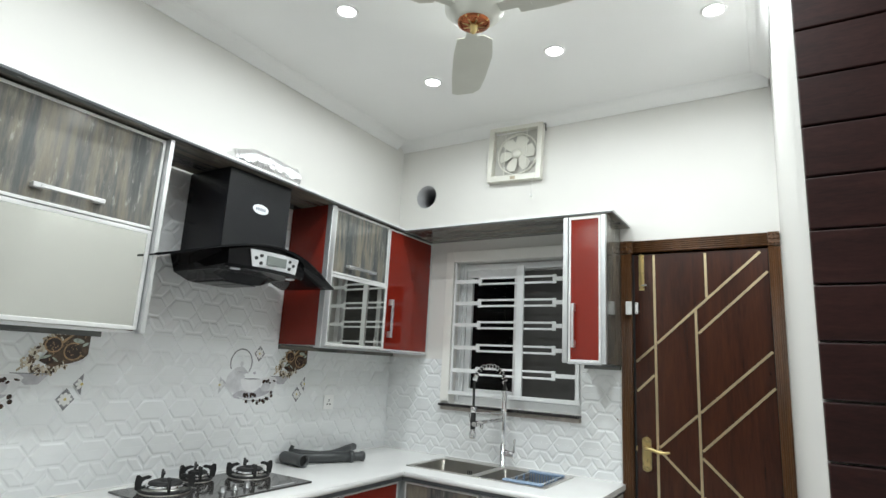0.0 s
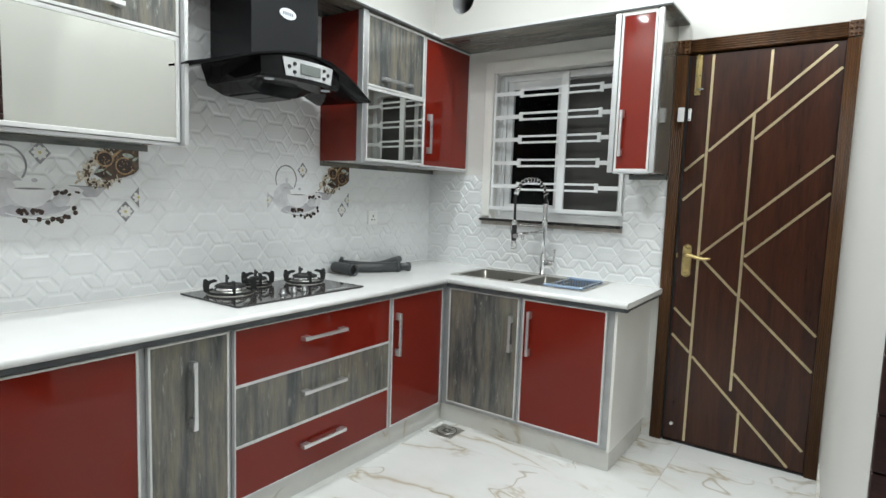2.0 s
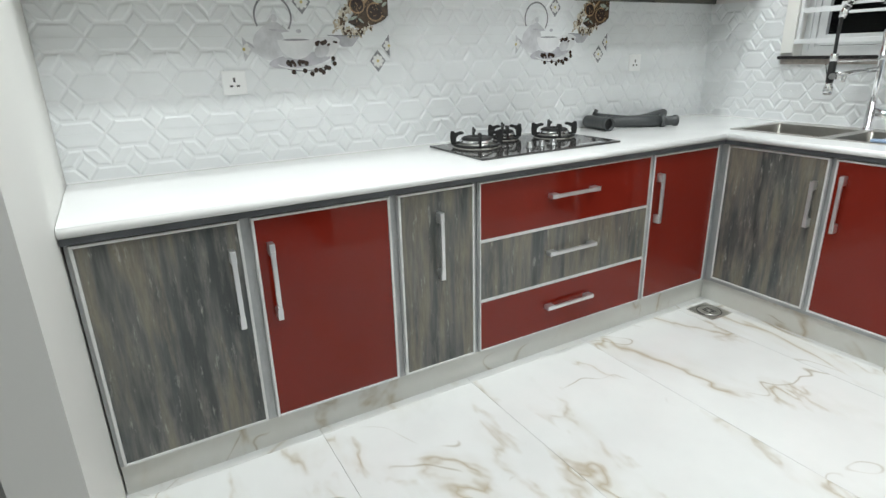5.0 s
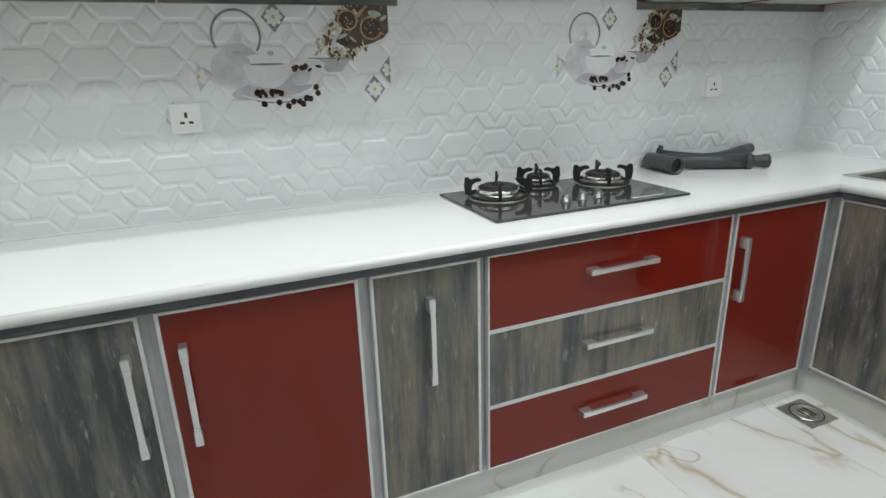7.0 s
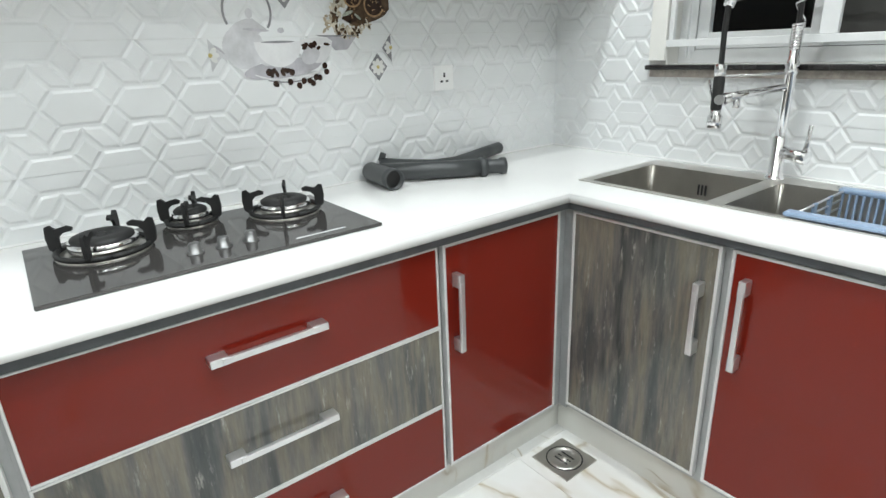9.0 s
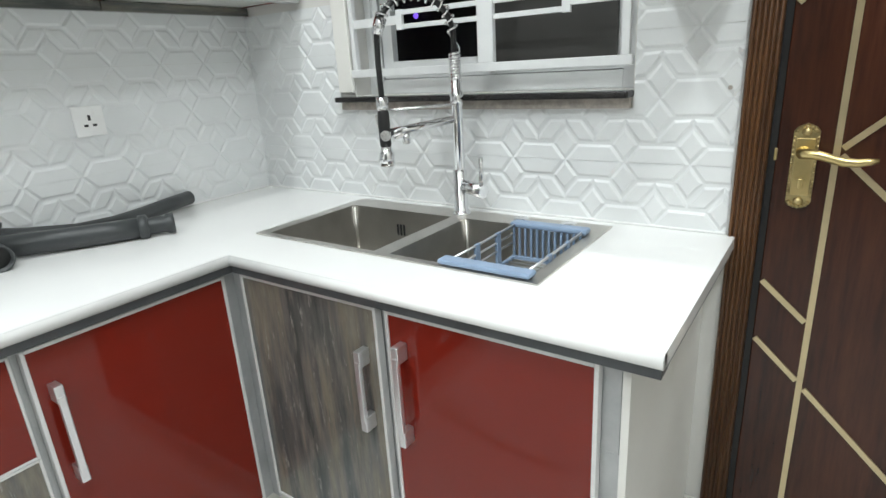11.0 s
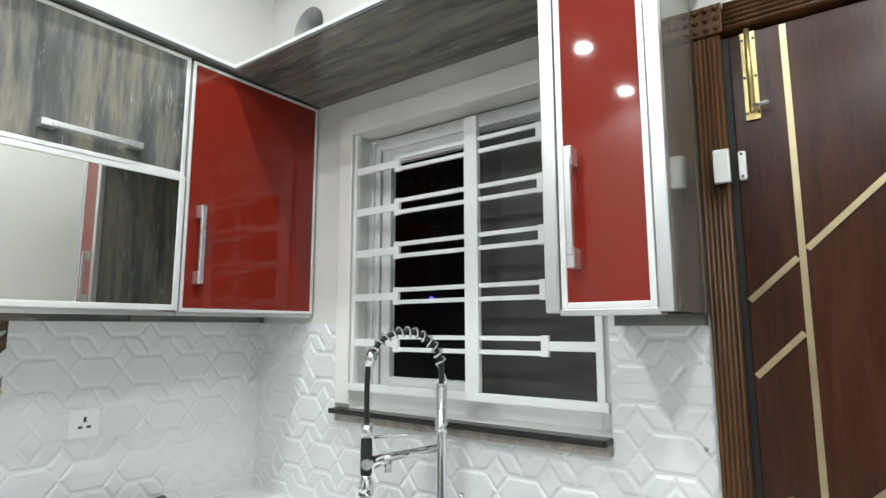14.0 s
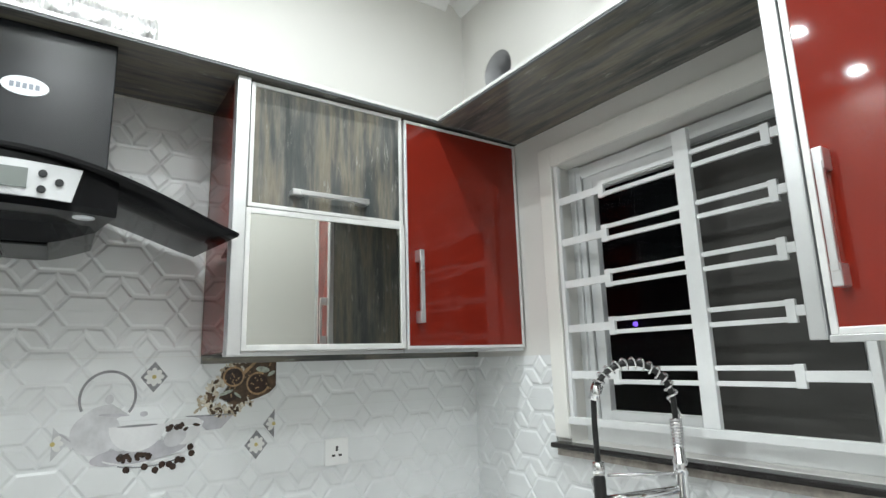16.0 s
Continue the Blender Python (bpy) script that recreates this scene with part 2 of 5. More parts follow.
PRINTDARK = plain("print_slate", (0.25, 0.25, 0.26), 0.2, var=0.3, scale=25, bump=0.0)
PRINTCUP = plain("print_pale_cup", (0.73, 0.73, 0.735), 0.18, var=0.10, scale=14, bump=0.0)
PRINTBEAN = plain("print_coffee_bean", (0.035, 0.018, 0.012), 0.2, var=0.5, scale=60, bump=0.0)
PRINTSPICE = plain("print_spice_brown", (0.075, 0.045, 0.025), 0.2, var=0.7, scale=45, bump=0.0)
PRINTCREAM = plain("print_cream", (0.45, 0.38, 0.28), 0.2, var=0.3, scale=50, bump=0.0)
PRINTWHITE = plain("print_white_petal", (0.74, 0.74, 0.72), 0.2, var=0.06, scale=40, bump=0.0)
PRINTMID = plain("print_lilac_grey", (0.47, 0.46, 0.49), 0.2, var=0.25, scale=12, bump=0.0)
PRINTTAN = plain("print_tan_clay", (0.40, 0.25, 0.13), 0.2, var=0.4, scale=60, bump=0.0)
PRINTHUSK = plain("print_pale_husk", (0.62, 0.57, 0.47), 0.2, var=0.25, scale=50, bump=0.0)
PRINTLEAF = plain("print_sage_leaf", (0.42, 0.45, 0.38), 0.2, var=0.35, scale=60, bump=0.0)
PRINTYELLOW = plain("print_yellow_eye", (0.55, 0.45, 0.18), 0.2, bump=0.0)

# ---- mesh helpers ----
ORIGIN = {}


def bm_new():
    return bmesh.new()


def box(bm, x0, x1, y0, y1, z0, z1, bev=0.0):
    m = Matrix.Translation(((x0 + x1) / 2, (y0 + y1) / 2, (z0 + z1) / 2)) @ Matrix.Diagonal((abs(x1 - x0), abs(y1 - y0), abs(z1 - z0), 1))
    r = bmesh.ops.create_cube(bm, size=1.0, matrix=m)
    if bev:
        edges = list({e for v in r["verts"] for e in v.link_edges})
        bmesh.ops.bevel(bm, geom=edges, offset=bev, segments=2, affect="EDGES", profile=0.5)
    return bm


def facing(bm, plane, pos, a0, a1, z0, z1, d0, d1, bev=0.0):
    """A box on a front: plane 'x' faces +x at x = pos, plane 'y' faces -y at y = pos; d is how far it stands out."""
    if plane == "x":
        return box(bm, pos + d0, pos + d1, a0, a1, z0, z1, bev)
    return box(bm, a0, a1, pos - d1, pos - d0, z0, z1, bev)


def cyl(bm, p, q, r, r2=None, seg=20, caps=True):
    p, q = Vector(p), Vector(q)
    r2 = r if r2 is None else r2
    turn = (q - p).to_track_quat("Z", "Y").to_matrix().to_4x4()
    rings = []
    for c, rad in ((p, r), (q, r2)):
        rings.append([bm.verts.new(c + turn.to_3x3() @ Vector((rad * math.cos(a), rad * math.sin(a), 0)))
                      for a in (2 * math.pi * i / seg for i in range(seg))])
    for i in range(seg):
        f = bm.faces.new((rings[0][i], rings[0][(i + 1) % seg], rings[1][(i + 1) % seg], rings[1][i]))
        f.smooth = True
    if caps:
        bm.faces.new(rings[0][::-1])
        bm.faces.new(rings[1])
    return bm


def lathe(bm, centre, axis, profile, seg=28):
    """Turns (radius, height) pairs round an axis through centre."""
    centre = Vector(centre)
    turn = Vector(axis).to_track_quat("Z", "Y").to_matrix()
    rings = []
    for r, h in profile:
        rings.append([bm.verts.new(centre + turn @ Vector((max(r, 1e-4) * math.cos(a), max(r, 1e-4) * math.sin(a), h)))
                      for a in (2 * math.pi * i / seg for i in range(seg))])
    for lo, hi in zip(rings, rings[1:]):
        for i in range(seg):
            bm.faces.new((lo[i], lo[(i + 1) % seg], hi[(i + 1) % seg], hi[i])).smooth = True
    return bm


def tube(bm, pts, r, seg=12, caps=True, radii=None):
    pts = [Vector(p) for p in pts]
    rings, side = [], None
    for i, p in enumerate(pts):
        d = (pts[min(i + 1, len(pts) - 1)] - pts[max(i - 1, 0)]).normalized()
        if side is None:
            side = d.orthogonal().normalized()
        side = (side - d * side.dot(d)).normalized()
        up = d.cross(side)
        rad = radii[i] if radii else r
        rings.append([bm.verts.new(p + rad * (math.cos(a) * side + math.sin(a) * up)) for a in (2 * math.pi * k / seg for k in range(seg))])
    for lo, hi in zip(rings, rings[1:]):
        for k in range(seg):
            bm.faces.new((lo[k], lo[(k + 1) % seg], hi[(k + 1) % seg], hi[k])).smooth = True
    if caps:
        bm.faces.new(rings[0][::-1])
        bm.faces.new(rings[-1])
    return bm


def slab(bm, pts, at, thick):
    """A flat outline pts (u, v) given depth: at(u, v, w) places it, w from 0 to thick."""
    lo = [bm.verts.new(at(u, v, 0)) for u, v in pts]
    hi = [bm.verts.new(at(u, v, thick)) for u, v in pts]
    bm.faces.new(lo[::-1])
    bm.faces.new(hi)
    n = len(pts)
    for i in range(n):
        bm.faces.new((lo[i], lo[(i + 1) % n], hi[(i + 1) % n], hi[i]))
    return bm


def finish(bm, name, mat):
    bmesh.ops.recalc_face_normals(bm, faces=bm.faces)
    me = bpy.data.meshes.new(name)
    bm.to_mesh(me)
    bm.free()
    me.materials.append(mat)
    return me


def thing(name, base, label, category, group="", kind=""):
    ob = new(name)
    ob.empty_display_size = 0.05
    ob.location = base
    ORIGIN[ob] = Vector(base)
    return tagged(ob, label, category, group, kind)


def part(name, bm, mat, parent, label=""):
    base = ORIGIN[parent]
    bmesh.ops.translate(bm, vec=-base, verts=bm.verts)
    ob = new(name, finish(bm, name, mat))
    ob.parent = parent
    ORIGIN[ob] = base
    return tagged(ob, label)


def solo(name, bm, mat, label, category="", group="", kind=""):
    ob = new(name, finish(bm, name, mat))
    ORIGIN[ob] = Vector((0, 0, 0))
    return tagged(ob, label, category, group, kind)


def bars(bm, *boxes, bev=0.0):
    for b in boxes:
        box(bm, *b, bev=bev)
    return bm


# ---- the shell ----
CEIL_Z, EAST, SOUTH, BACK = 3.10, 2.485, -3.31, -8.0


def wall_cells(bm, plane, w0, w1, a_cuts, z_cuts, holes):
    """A wall of thickness w0..w1 cut into cells; cells whose middle lies in a hole are left out."""
    for a0, a1 in zip(a_cuts, a_cuts[1:]):
        for z0, z1 in zip(z_cuts, z_cuts[1:]):
            am, zm = (a0 + a1) / 2, (z0 + z1) / 2
            if any(h[0] < am < h[1] and h[2] < zm < h[3] for h in holes):
                continue
            if plane == "x":
                box(bm, w0, w1, a0, a1, z0, z1)
            else:
                box(bm, a0, a1, w0, w1, z0, z1)
    return bm


WIN = (0.512, 1.414, 1.205, 2.155)
DOORHOLE = (1.70, 2.43, 0.0, 2.175)
VENT = (0.235, 2.665, 0.0875)
VENTCELL = (0.115, 0.355, 2.545, 2.785)
bm = wall_cells(bm_new(), "y", 0.0, 0.22, [-0.15, 0.115, 0.355, 0.512, 1.414, 1.70, 2.43, 2.7],
                [-0.05, 0.0, 1.205, 2.155, 2.175, 2.545, 2.785, CEIL_Z], [WIN, DOORHOLE, VENTCELL])
ring_f, ring_b, sq_f, sq_b = [], [], [], []
for i in range(32):
    a = 2 * math.pi * i / 32
    c, s = math.cos(a), math.sin(a)
    k = 0.12 / max(abs(c), abs(s))
    for lst, y, r in ((ring_f, 0, VENT[2]), (ring_b, 0.22, VENT[2]), (sq_f, 0, k), (sq_b, 0.22, k)):
        lst.append(bm.verts.new((VENT[0] + r * c, y, VENT[1] + r * s)))
for i in range(32):
    j = (i + 1) % 32
    bm.faces.new((sq_f[i], sq_f[j], ring_f[j], ring_f[i]))
    bm.faces.new((ring_f[i], ring_f[j], ring_b[j], ring_b[i]))
    bm.faces.new((sq_b[i], ring_b[i], ring_b[j], sq_b[j]))
solo("wall_north", bm, PAINT, "cream painted wall with window, door and round vent hole", kind="structure")
solo("wall_west", box(bm_new(), -0.15, 0.0, SOUTH - 0.12, 0.0, -0.05, CEIL_Z), PAINT, "cream painted plaster wall behind the hob counter", kind="structure")
bm = bm_new()
slab(bm, [(2.468, 0.0), (2.535, -1.955), (2.66, -1.955), (2.66, 0.0)], lambda u, v, w: (u, v, w - 0.05), CEIL_Z + 0.05)
solo("wall_east", bm, PAINT, "glossy white painted wall beside the door", kind="structure")
solo("wall_south", box(bm_new(), 0.0, 1.15, SOUTH - 0.12, SOUTH, -0.05, CEIL_Z), PAINT, "white painted wall at the counter's end", kind="structure")
# unseen enclosure, set far off so bounce and reflections stay dim
bm = bars(bm_new(), (-1.2, -1.05, BACK, SOUTH - 0.12, -0.05, CEIL_Z), (-1.2, 6.75, BACK - 0.15, BACK, -0.05, CEIL_Z), (6.6, 6.75, BACK, -1.80, -0.05, CEIL_Z), (-1.05, -0.15, SOUTH - 0.12, SOUTH, -0.05, CEIL_Z))
solo("wall_back_room", bm, PAINT, "unseen cream walls added to close off the adjoining space", kind="structure")
clad = solo("wall_clad", box(bm_new(), 2.537, 6.6, -1.954, -1.80, -0.05, CEIL_Z), CLADWOOD, "dark brown horizontal wooden plank cladding", kind="structure")
PLANK_H = 0.1126
plank = finish(box(bm_new(), 0.0, 4.0, 0.0, 0.025, 0.0, PLANK_H - 0.004, 0.003), "plank", CLADWOOD)
for i in range(27):
    ob = new("plank", plank)
    ob.parent = clad
    ob.location = (2.5355, -1.980, 0.078 + i * PLANK_H - 0.002)
solo("ceiling", box(bm_new(), -1.2, 6.75, BACK - 0.15, 0.22, CEIL_Z, CEIL_Z + 0.12), CEIL, "white painted ceiling with recessed lamps", kind="structure")


def cornice(name, a, b, inward):
    """A stepped plaster cornice along the wall from a to b."""
    prof = [(0, 0.0), (0, -0.058), (0.008, -0.057), (0.020, -0.046), (0.036, -0.030), (0.055, -0.015), (0.072, -0.007), (0.088, -0.003), (0.092, 0.0)]
    a, b, inward = Vector(a), Vector(b), Vector(inward)
    b2 = bm_new()
    ends = [[b2.verts.new(c + inward * u + Vector((0, 0, CEIL_Z - 0.001 + v))) for u, v in prof] for c in (a, b)]
    n = len(prof)
    for i in range(n):
        b2.faces.new((ends[0][i], ends[0][(i + 1) % n], ends[1][(i + 1) % n], ends[1][i]))
    b2.faces.new(ends[0][::-1])
    b2.faces.new(ends[1])
    return solo(name, b2, CEIL, "white stepped plaster cornice", kind="structure")


cornice("cornice_north", (0.0, -0.001, 0), (2.46, -0.001, 0), (0, -1, 0))
cornice("cornice_west", (0.001, SOUTH, 0), (0.001, -0.093, 0), (1, 0, 0))
cornice("cornice_east", (2.534, -1.95, 0), (2.4710, -0.093, 0), (-1, 0, 0))

bm = bars(bm_new(), (2.464, 2.480, -0.5, -0.021, 0.0, 0.095), bev=0.002)
slab(bm, [(2.484, -0.5), (2.534, -1.95), (2.52, -1.95), (2.470, -0.5)], lambda u, v, w: (u, v, w), 0.095)
solo("baseboard_east", bm, PLINTH, "cream marble skirting along the white wall", kind="structure")
solo("baseboard_north", box(bm_new(), 1.602, 1.652, -0.014, -0.001, 0.0, 0.1, 0.002), PLINTH, "marble skirting beside the door frame", kind="structure")

# outside
solo("ground", box(bm_new(), -40, 40, 0.23, 60, -0.6, -0.5), NIGHT, "dark ground outside at night", kind="structure")
bm = bars(bm_new(), (-6, 6, 4.0, 4.2, -0.5, 2.4))
solo("wall_outside", bm, NIGHT, "unlit boundary wall outside the window", kind="structure")

# ---- door ----
door = thing("door_1", (2.06, 0.0, 0.0), "closed dark reddish-brown wooden door with brass inlay strips", "door", kind="structure")
leaf = part("door_leaf", box(bm_new(), 1.727, 2.405, 0.004, 0.044, 0.012, 2.14, 0.003), DOORWOOD, door)


def inlay(p, q, w=0.0063):
    (x0, z0), (x1, z1) = p, q
    d = Vector((x1 - x0, z1 - z0)).normalized()
    n = Vector((-d.y, d.x)) * w
    pts = [(x0 + n.x, z0 + n.y), (x1 + n.x, z1 + n.y), (x1 - n.x, z1 - n.y), (x0 - n.x, z0 - n.y)]
    return part("inlay_strip", slab(bm_new(), pts, lambda u, v, t: (u, 0.004 - t, v), 0.004), STRIPGOLD, leaf)


for p, q in (((1.836, 0.02), (1.836, 2.135)), ((2.105, 1.885), (2.105, 2.13)), ((2.048, 0.36), (2.048, 1.815)), ((2.095, 0.03), (2.095, 0.25))):
    inlay(p, q)
for p, q in (((1.732, 1.527), (1.827, 1.615)), ((1.845, 1.632), (2.370, 2.122)), ((2.058, 1.690), (2.400, 2.016)), ((1.846, 1.078), (2.040, 1.262)), ((2.056, 1.277), (2.400, 1.604)),
             ((2.058, 1.083), (2.402, 1.424)), ((1.734, 1.366), (1.827, 1.458)), ((1.846, 1.064), (2.040, 0.876)), ((2.056, 0.860), (2.398, 0.535)),
             ((2.058, 1.050), (2.402, 0.717)), ((1.732, 0.768), (1.827, 0.680)), ((1.732, 0.620), (1.828, 0.528)), ((1.845, 0.510), (2.335, 0.022)), ((2.056, 0.457), (2.392, 0.124))):
    inlay(p, q)


def fluted(x0, x1, z0, z1, upright=True, n=6):
    """A moulded jamb: a board with rounded reeds along it."""
    b = bm_new()
    box(b, x0, x1, -0.012, 0.10, z0, z1, 0.002)
    lo, hi = (x0, x1) if upright else (z0, z1)
    step = (hi - lo) / n
    for i in range(n):
        c = lo + (i + 0.5) * step
        if upright:
            cyl(b, (c, -0.012, z0 + 0.002), (c, -0.012, z1 - 0.002), step * 0.42, seg=8)
        else:
            cyl(b, (x0 + 0.002, -0.012, c), (x1 - 0.002, -0.012, c), step * 0.42, seg=8)
    return b


part("jamb", fluted(1.652, 1.712, 0.0, 2.145), JAMBWOOD, door)
part("jamb", fluted(2.408, 2.463, 0.0, 2.145), JAMBWOOD, door)
part("head", fluted(1.722, 2.408, 2.150, 2.220, False), JAMBWOOD, door)
for x0, x1 in ((1.652, 1.720), (2.410, 2.463)):
    b = box(bm_new(), x0, x1, -0.018, 0.10, 2.149, 2.222, 0.002)
    s = (x1 - x0) / 3
    for i in range(3):
        for j in range(3):
            x, z = x0 + (i + 0.5) * s, 2.149 + (j + 0.5) * 0.0243
            cyl(b, (x, -0.018, z), (x, -0.026, z), s * 0.4, 0.002, 4)
    part("corner_block", b, JAMBWOOD, door, "carved block with small pyramids")
part("threshold", box(bm_new(), 1.722, 2.408, 0.0, 0.1, 0.0, 0.010), SILLSTONE, door)
# black strips fill the gaps beside the leaf and stand for their shade
part("door_stop_bead", bars(bm_new(), (1.7125, 1.7268, 0.012, 0.05, 0.012, 2.143), (2.4052, 2.4078, 0.006, 0.05, 0.012, 2.143)), RUBBER, door)
# lever handle on its plate
arch = [(1.7565, 0.962), (1.764, 0.954), (1.772, 0.950), (1.780, 0.946), (1.788, 0.950), (1.796, 0.954), (1.8035, 0.962)]
outline = arch + [(x, 2.0750 - z) for x, z in reversed(arch)]
plate = part("handle_plate", slab(bm_new(), outline, lambda u_, v_, w: (u_, 0.004 - w, v_), 0.009), BRASSDARK, leaf, "aged brass handle plate with arched ends")
part("plate_panel", box(bm_new(), 1.7635, 1.7965, -0.0072, -0.0052, 0.976, 1.098, 0.001), BRASS, plate)
for z0, s in ((1.112, 1), (0.963, -1)):
    b = bm_new()
    for k in range(7):
        t = math.pi * (k + 0.5) / 7
        bmesh.ops.create_icosphere(b, subdivisions=1, radius=0.0055, matrix=Matrix.Translation((1.780 - 0.018 * math.cos(t), -0.005, z0 + s * 0.011 * math.sin(t))))
    lathe(b, (1.780, -0.004, z0), (0, -1, 0), [(0.010, 0.0), (0.009, 0.004), (0.004, 0.007), (0.0, 0.0075)], 12)
    part("plate_ornament", b, BRASSDARK, plate)
for x in (1.7585, 1.8015):
    b = bm_new()
    for k in range(14):
        cyl(b, (x, -0.006, 0.973 + k * 0.0095), (x, -0.006, 0.980 + k * 0.0095), 0.0022, seg=6)
    part("plate_bead", b, BRASSDARK, plate)
part("rose", lathe(bm_new(), (1.778, -0.005, 1.068), (0, -1, 0), [(0.0145, 0.0), (0.014, 0.006), (0.011, 0.010), (0.010, 0.028), (0.0, 0.029)], 18), BRASS, plate)
sweep = [(1.774, -0.040, 1.070), (1.786, -0.048, 1.0725), (1.806, -0.050, 1.0710), (1.828, -0.050, 1.0645), (1.850, -0.050, 1.0585), (1.872, -0.049, 1.0575), (1.892, -0.048, 1.0605), (1.906, -0.047, 1.0630)]
part("lever", tube(bm_new(), sweep, 0.008, 12, radii=[0.010, 0.011, 0.0095, 0.0092, 0.0095, 0.0085, 0.007, 0.0045]), BRASS, plate, "swept brass lever handle")
b = cyl(bm_new(), (1.780, -0.004, 1.005), (1.780, -0.014, 1.005), 0.010)
box(b, 1.776, 1.784, -0.024, -0.012, 0.994, 1.016, 0.002)
part("thumb_turn", b, BRASS, plate)
part("latch", box(bm_new(), 1.7245, 1.7300, -0.004, 0.02, 1.05, 1.075, 0.001), BRASS, leaf)
# tower bolt
b = bars(bm_new(), (1.752, 1.782, -0.002, 0.004, 1.930, 2.138), bev=0.001)
bolt = part("tower_bolt", b, BRASS, leaf, "brass tower bolt")
part("bolt_rod", cyl(bm_new(), (1.767, -0.009, 1.945), (1.767, -0.009, 2.142), 0.006, seg=10), BRASS, bolt)
b = cyl(bm_new(), (1.767, -0.010, 1.958), (1.799, -0.026, 1.956), 0.0045, seg=8)
part("bolt_knob", b, ALUGREY, bolt)
b = bm_new()
for z in (1.945, 2.03, 2.12):
    for x in (1.756, 1.778):
        cyl(b, (x, -0.002, z), (x, -0.004, z), 0.003, seg=8)
part("screw", b, BLACKMETAL, bolt)
b = cyl(bm_new(), (1.765, 0.003, 0.105), (1.765, -0.012, 0.105), 0.010, 0.008, 12)
part("peg", b, PLASTIC, leaf)

sensor = thing("door_sensor", (1.70, -0.025, 1.78), "white plastic door contact sensor on the frame", "sensor")
part("sensor_body", box(bm_new(), 1.684, 1.717, -0.040, -0.0235, 1.788, 1.864, 0.003), PLASTIC, sensor)
part("magnet", box(bm_new(), 1.731, 1.746, -0.012, 0.0035, 1.795, 1.860, 0.003), PLASTIC, sensor)
for z in (1.802, 1.853):
    part("magnet_screw", cyl(bm_new(), (1.7385, -0.0122, z), (1.7385, -0.0135, z), 0.003, seg=8), SOCKETHOLE, sensor)

stop = thing("door_stopper", (2.46, -0.576, 0.12), "chrome door stopper with white tip on the skirting", "stopper")
b = cyl(bm_new(), (2.478, -0.576, 0.12), (2.455, -0.576, 0.12), 0.016, 0.014)
part("stopper_base", b, PLASTIC, stop)
b = tube(bm_new(), [(2.456, -0.576, 0.12), (2.43, -0.576, 0.12), (2.405, -0.576, 0.119)], 0.007, 10)
lathe(b, (2.405, -0.576, 0.119), (-1, 0, 0), [(0.007, 0), (0.011, 0.002), (0.011, 0.016), (0.0, 0.017)], 12)
part("stopper_rod", b, CHROME, stop)

# ---- window ----
window = thing("window_1", (0.95, 0.05, 1.2), "white sliding window with iron security grill, night outside", "window", kind="structure")
x0, x1, z0, z1 = WIN
b = bars(bm_new(), (x0, x0 + 0.05, 0.075, 0.15, z0, z1), (x1 - 0.05, x1, 0.075, 0.15, z0, z1), (x0 + 0.05, x1 - 0.05, 0.075, 0.15, z0, z0 + 0.045), (x0 + 0.05, x1 - 0.05, 0.075, 0.15, z1 - 0.050, z1 - 0.007), bev=0.002)
bars(b, (x0 + 0.052, x0 + 0.062, 0.068, 0.0745, z0 + 0.04, z1 - 0.04), (x0 + 0.028, x0 + 0.036, 0.062, 0.0745, z0 + 0.02, z1 - 0.02))
part("window_frame", b, WINFRAME, window)


def sash(sx0, sx1, y, glass, label):
    b2 = bars(bm_new(), (sx0, sx0 + 0.042, y, y + 0.028, z0 + 0.047, z1 - 0.047), (sx1 - 0.042, sx1, y, y + 0.028, z0 + 0.047, z1 - 0.047),
              (sx0 + 0.042, sx1 - 0.042, y, y + 0.028, z0 + 0.047, z0 + 0.10), (sx0 + 0.042, sx1 - 0.042, y, y + 0.028, z1 - 0.10, z1 - 0.047), bev=0.002)
    s = part("sash", b2, WINFRAME, window)
    pane = part("pane", box(bm_new(), sx0 + 0.041, sx1 - 0.041, y + 0.012, y + 0.017, z0 + 0.098, z1 - 0.098), glass, s, label)
    return s, pane


sash_l, pane_l = sash(x0 + 0.058, 0.972, 0.084, PANE, "clear glass pane")
sash_r, pane_r = sash(0.925, 1.376, 0.116, PANE, "clear glass pane")
pane_l.visible_shadow = False
pane_r.visible_shadow = False
part("insect_screen", box(bm_new(), 0.974, 1.336, 0.108, 0.1095, z0 + 0.06, z1 - 0.06), MESH, window, "dark grey insect mesh")
part("sash_lock", box(bm_new(), 0.945, 0.961, 0.066, 0.084, 1.55, 1.63, 0.003), PLASTIC, window)
b = bars(bm_new(), (0.450, x0, -0.014, -0.0005, 1.216, 2.228), (x0, 1.443, -0.014, -0.0005, z1, 2.228), bev=0.003)
part("surround", b, SURROUND, window, "raised cream plaster band")
sill = part("window_sill", box(bm_new(), 0.459, 1.416, -0.05, 0.074, 1.188, 1.2045, 0.004), SILLSTONE, window, "dark stone sill")
part("sill_mortar", box(bm_new(), 0.466, 1.412, -0.024, -0.0005, 1.163, 1.1875), MORTAR, window)

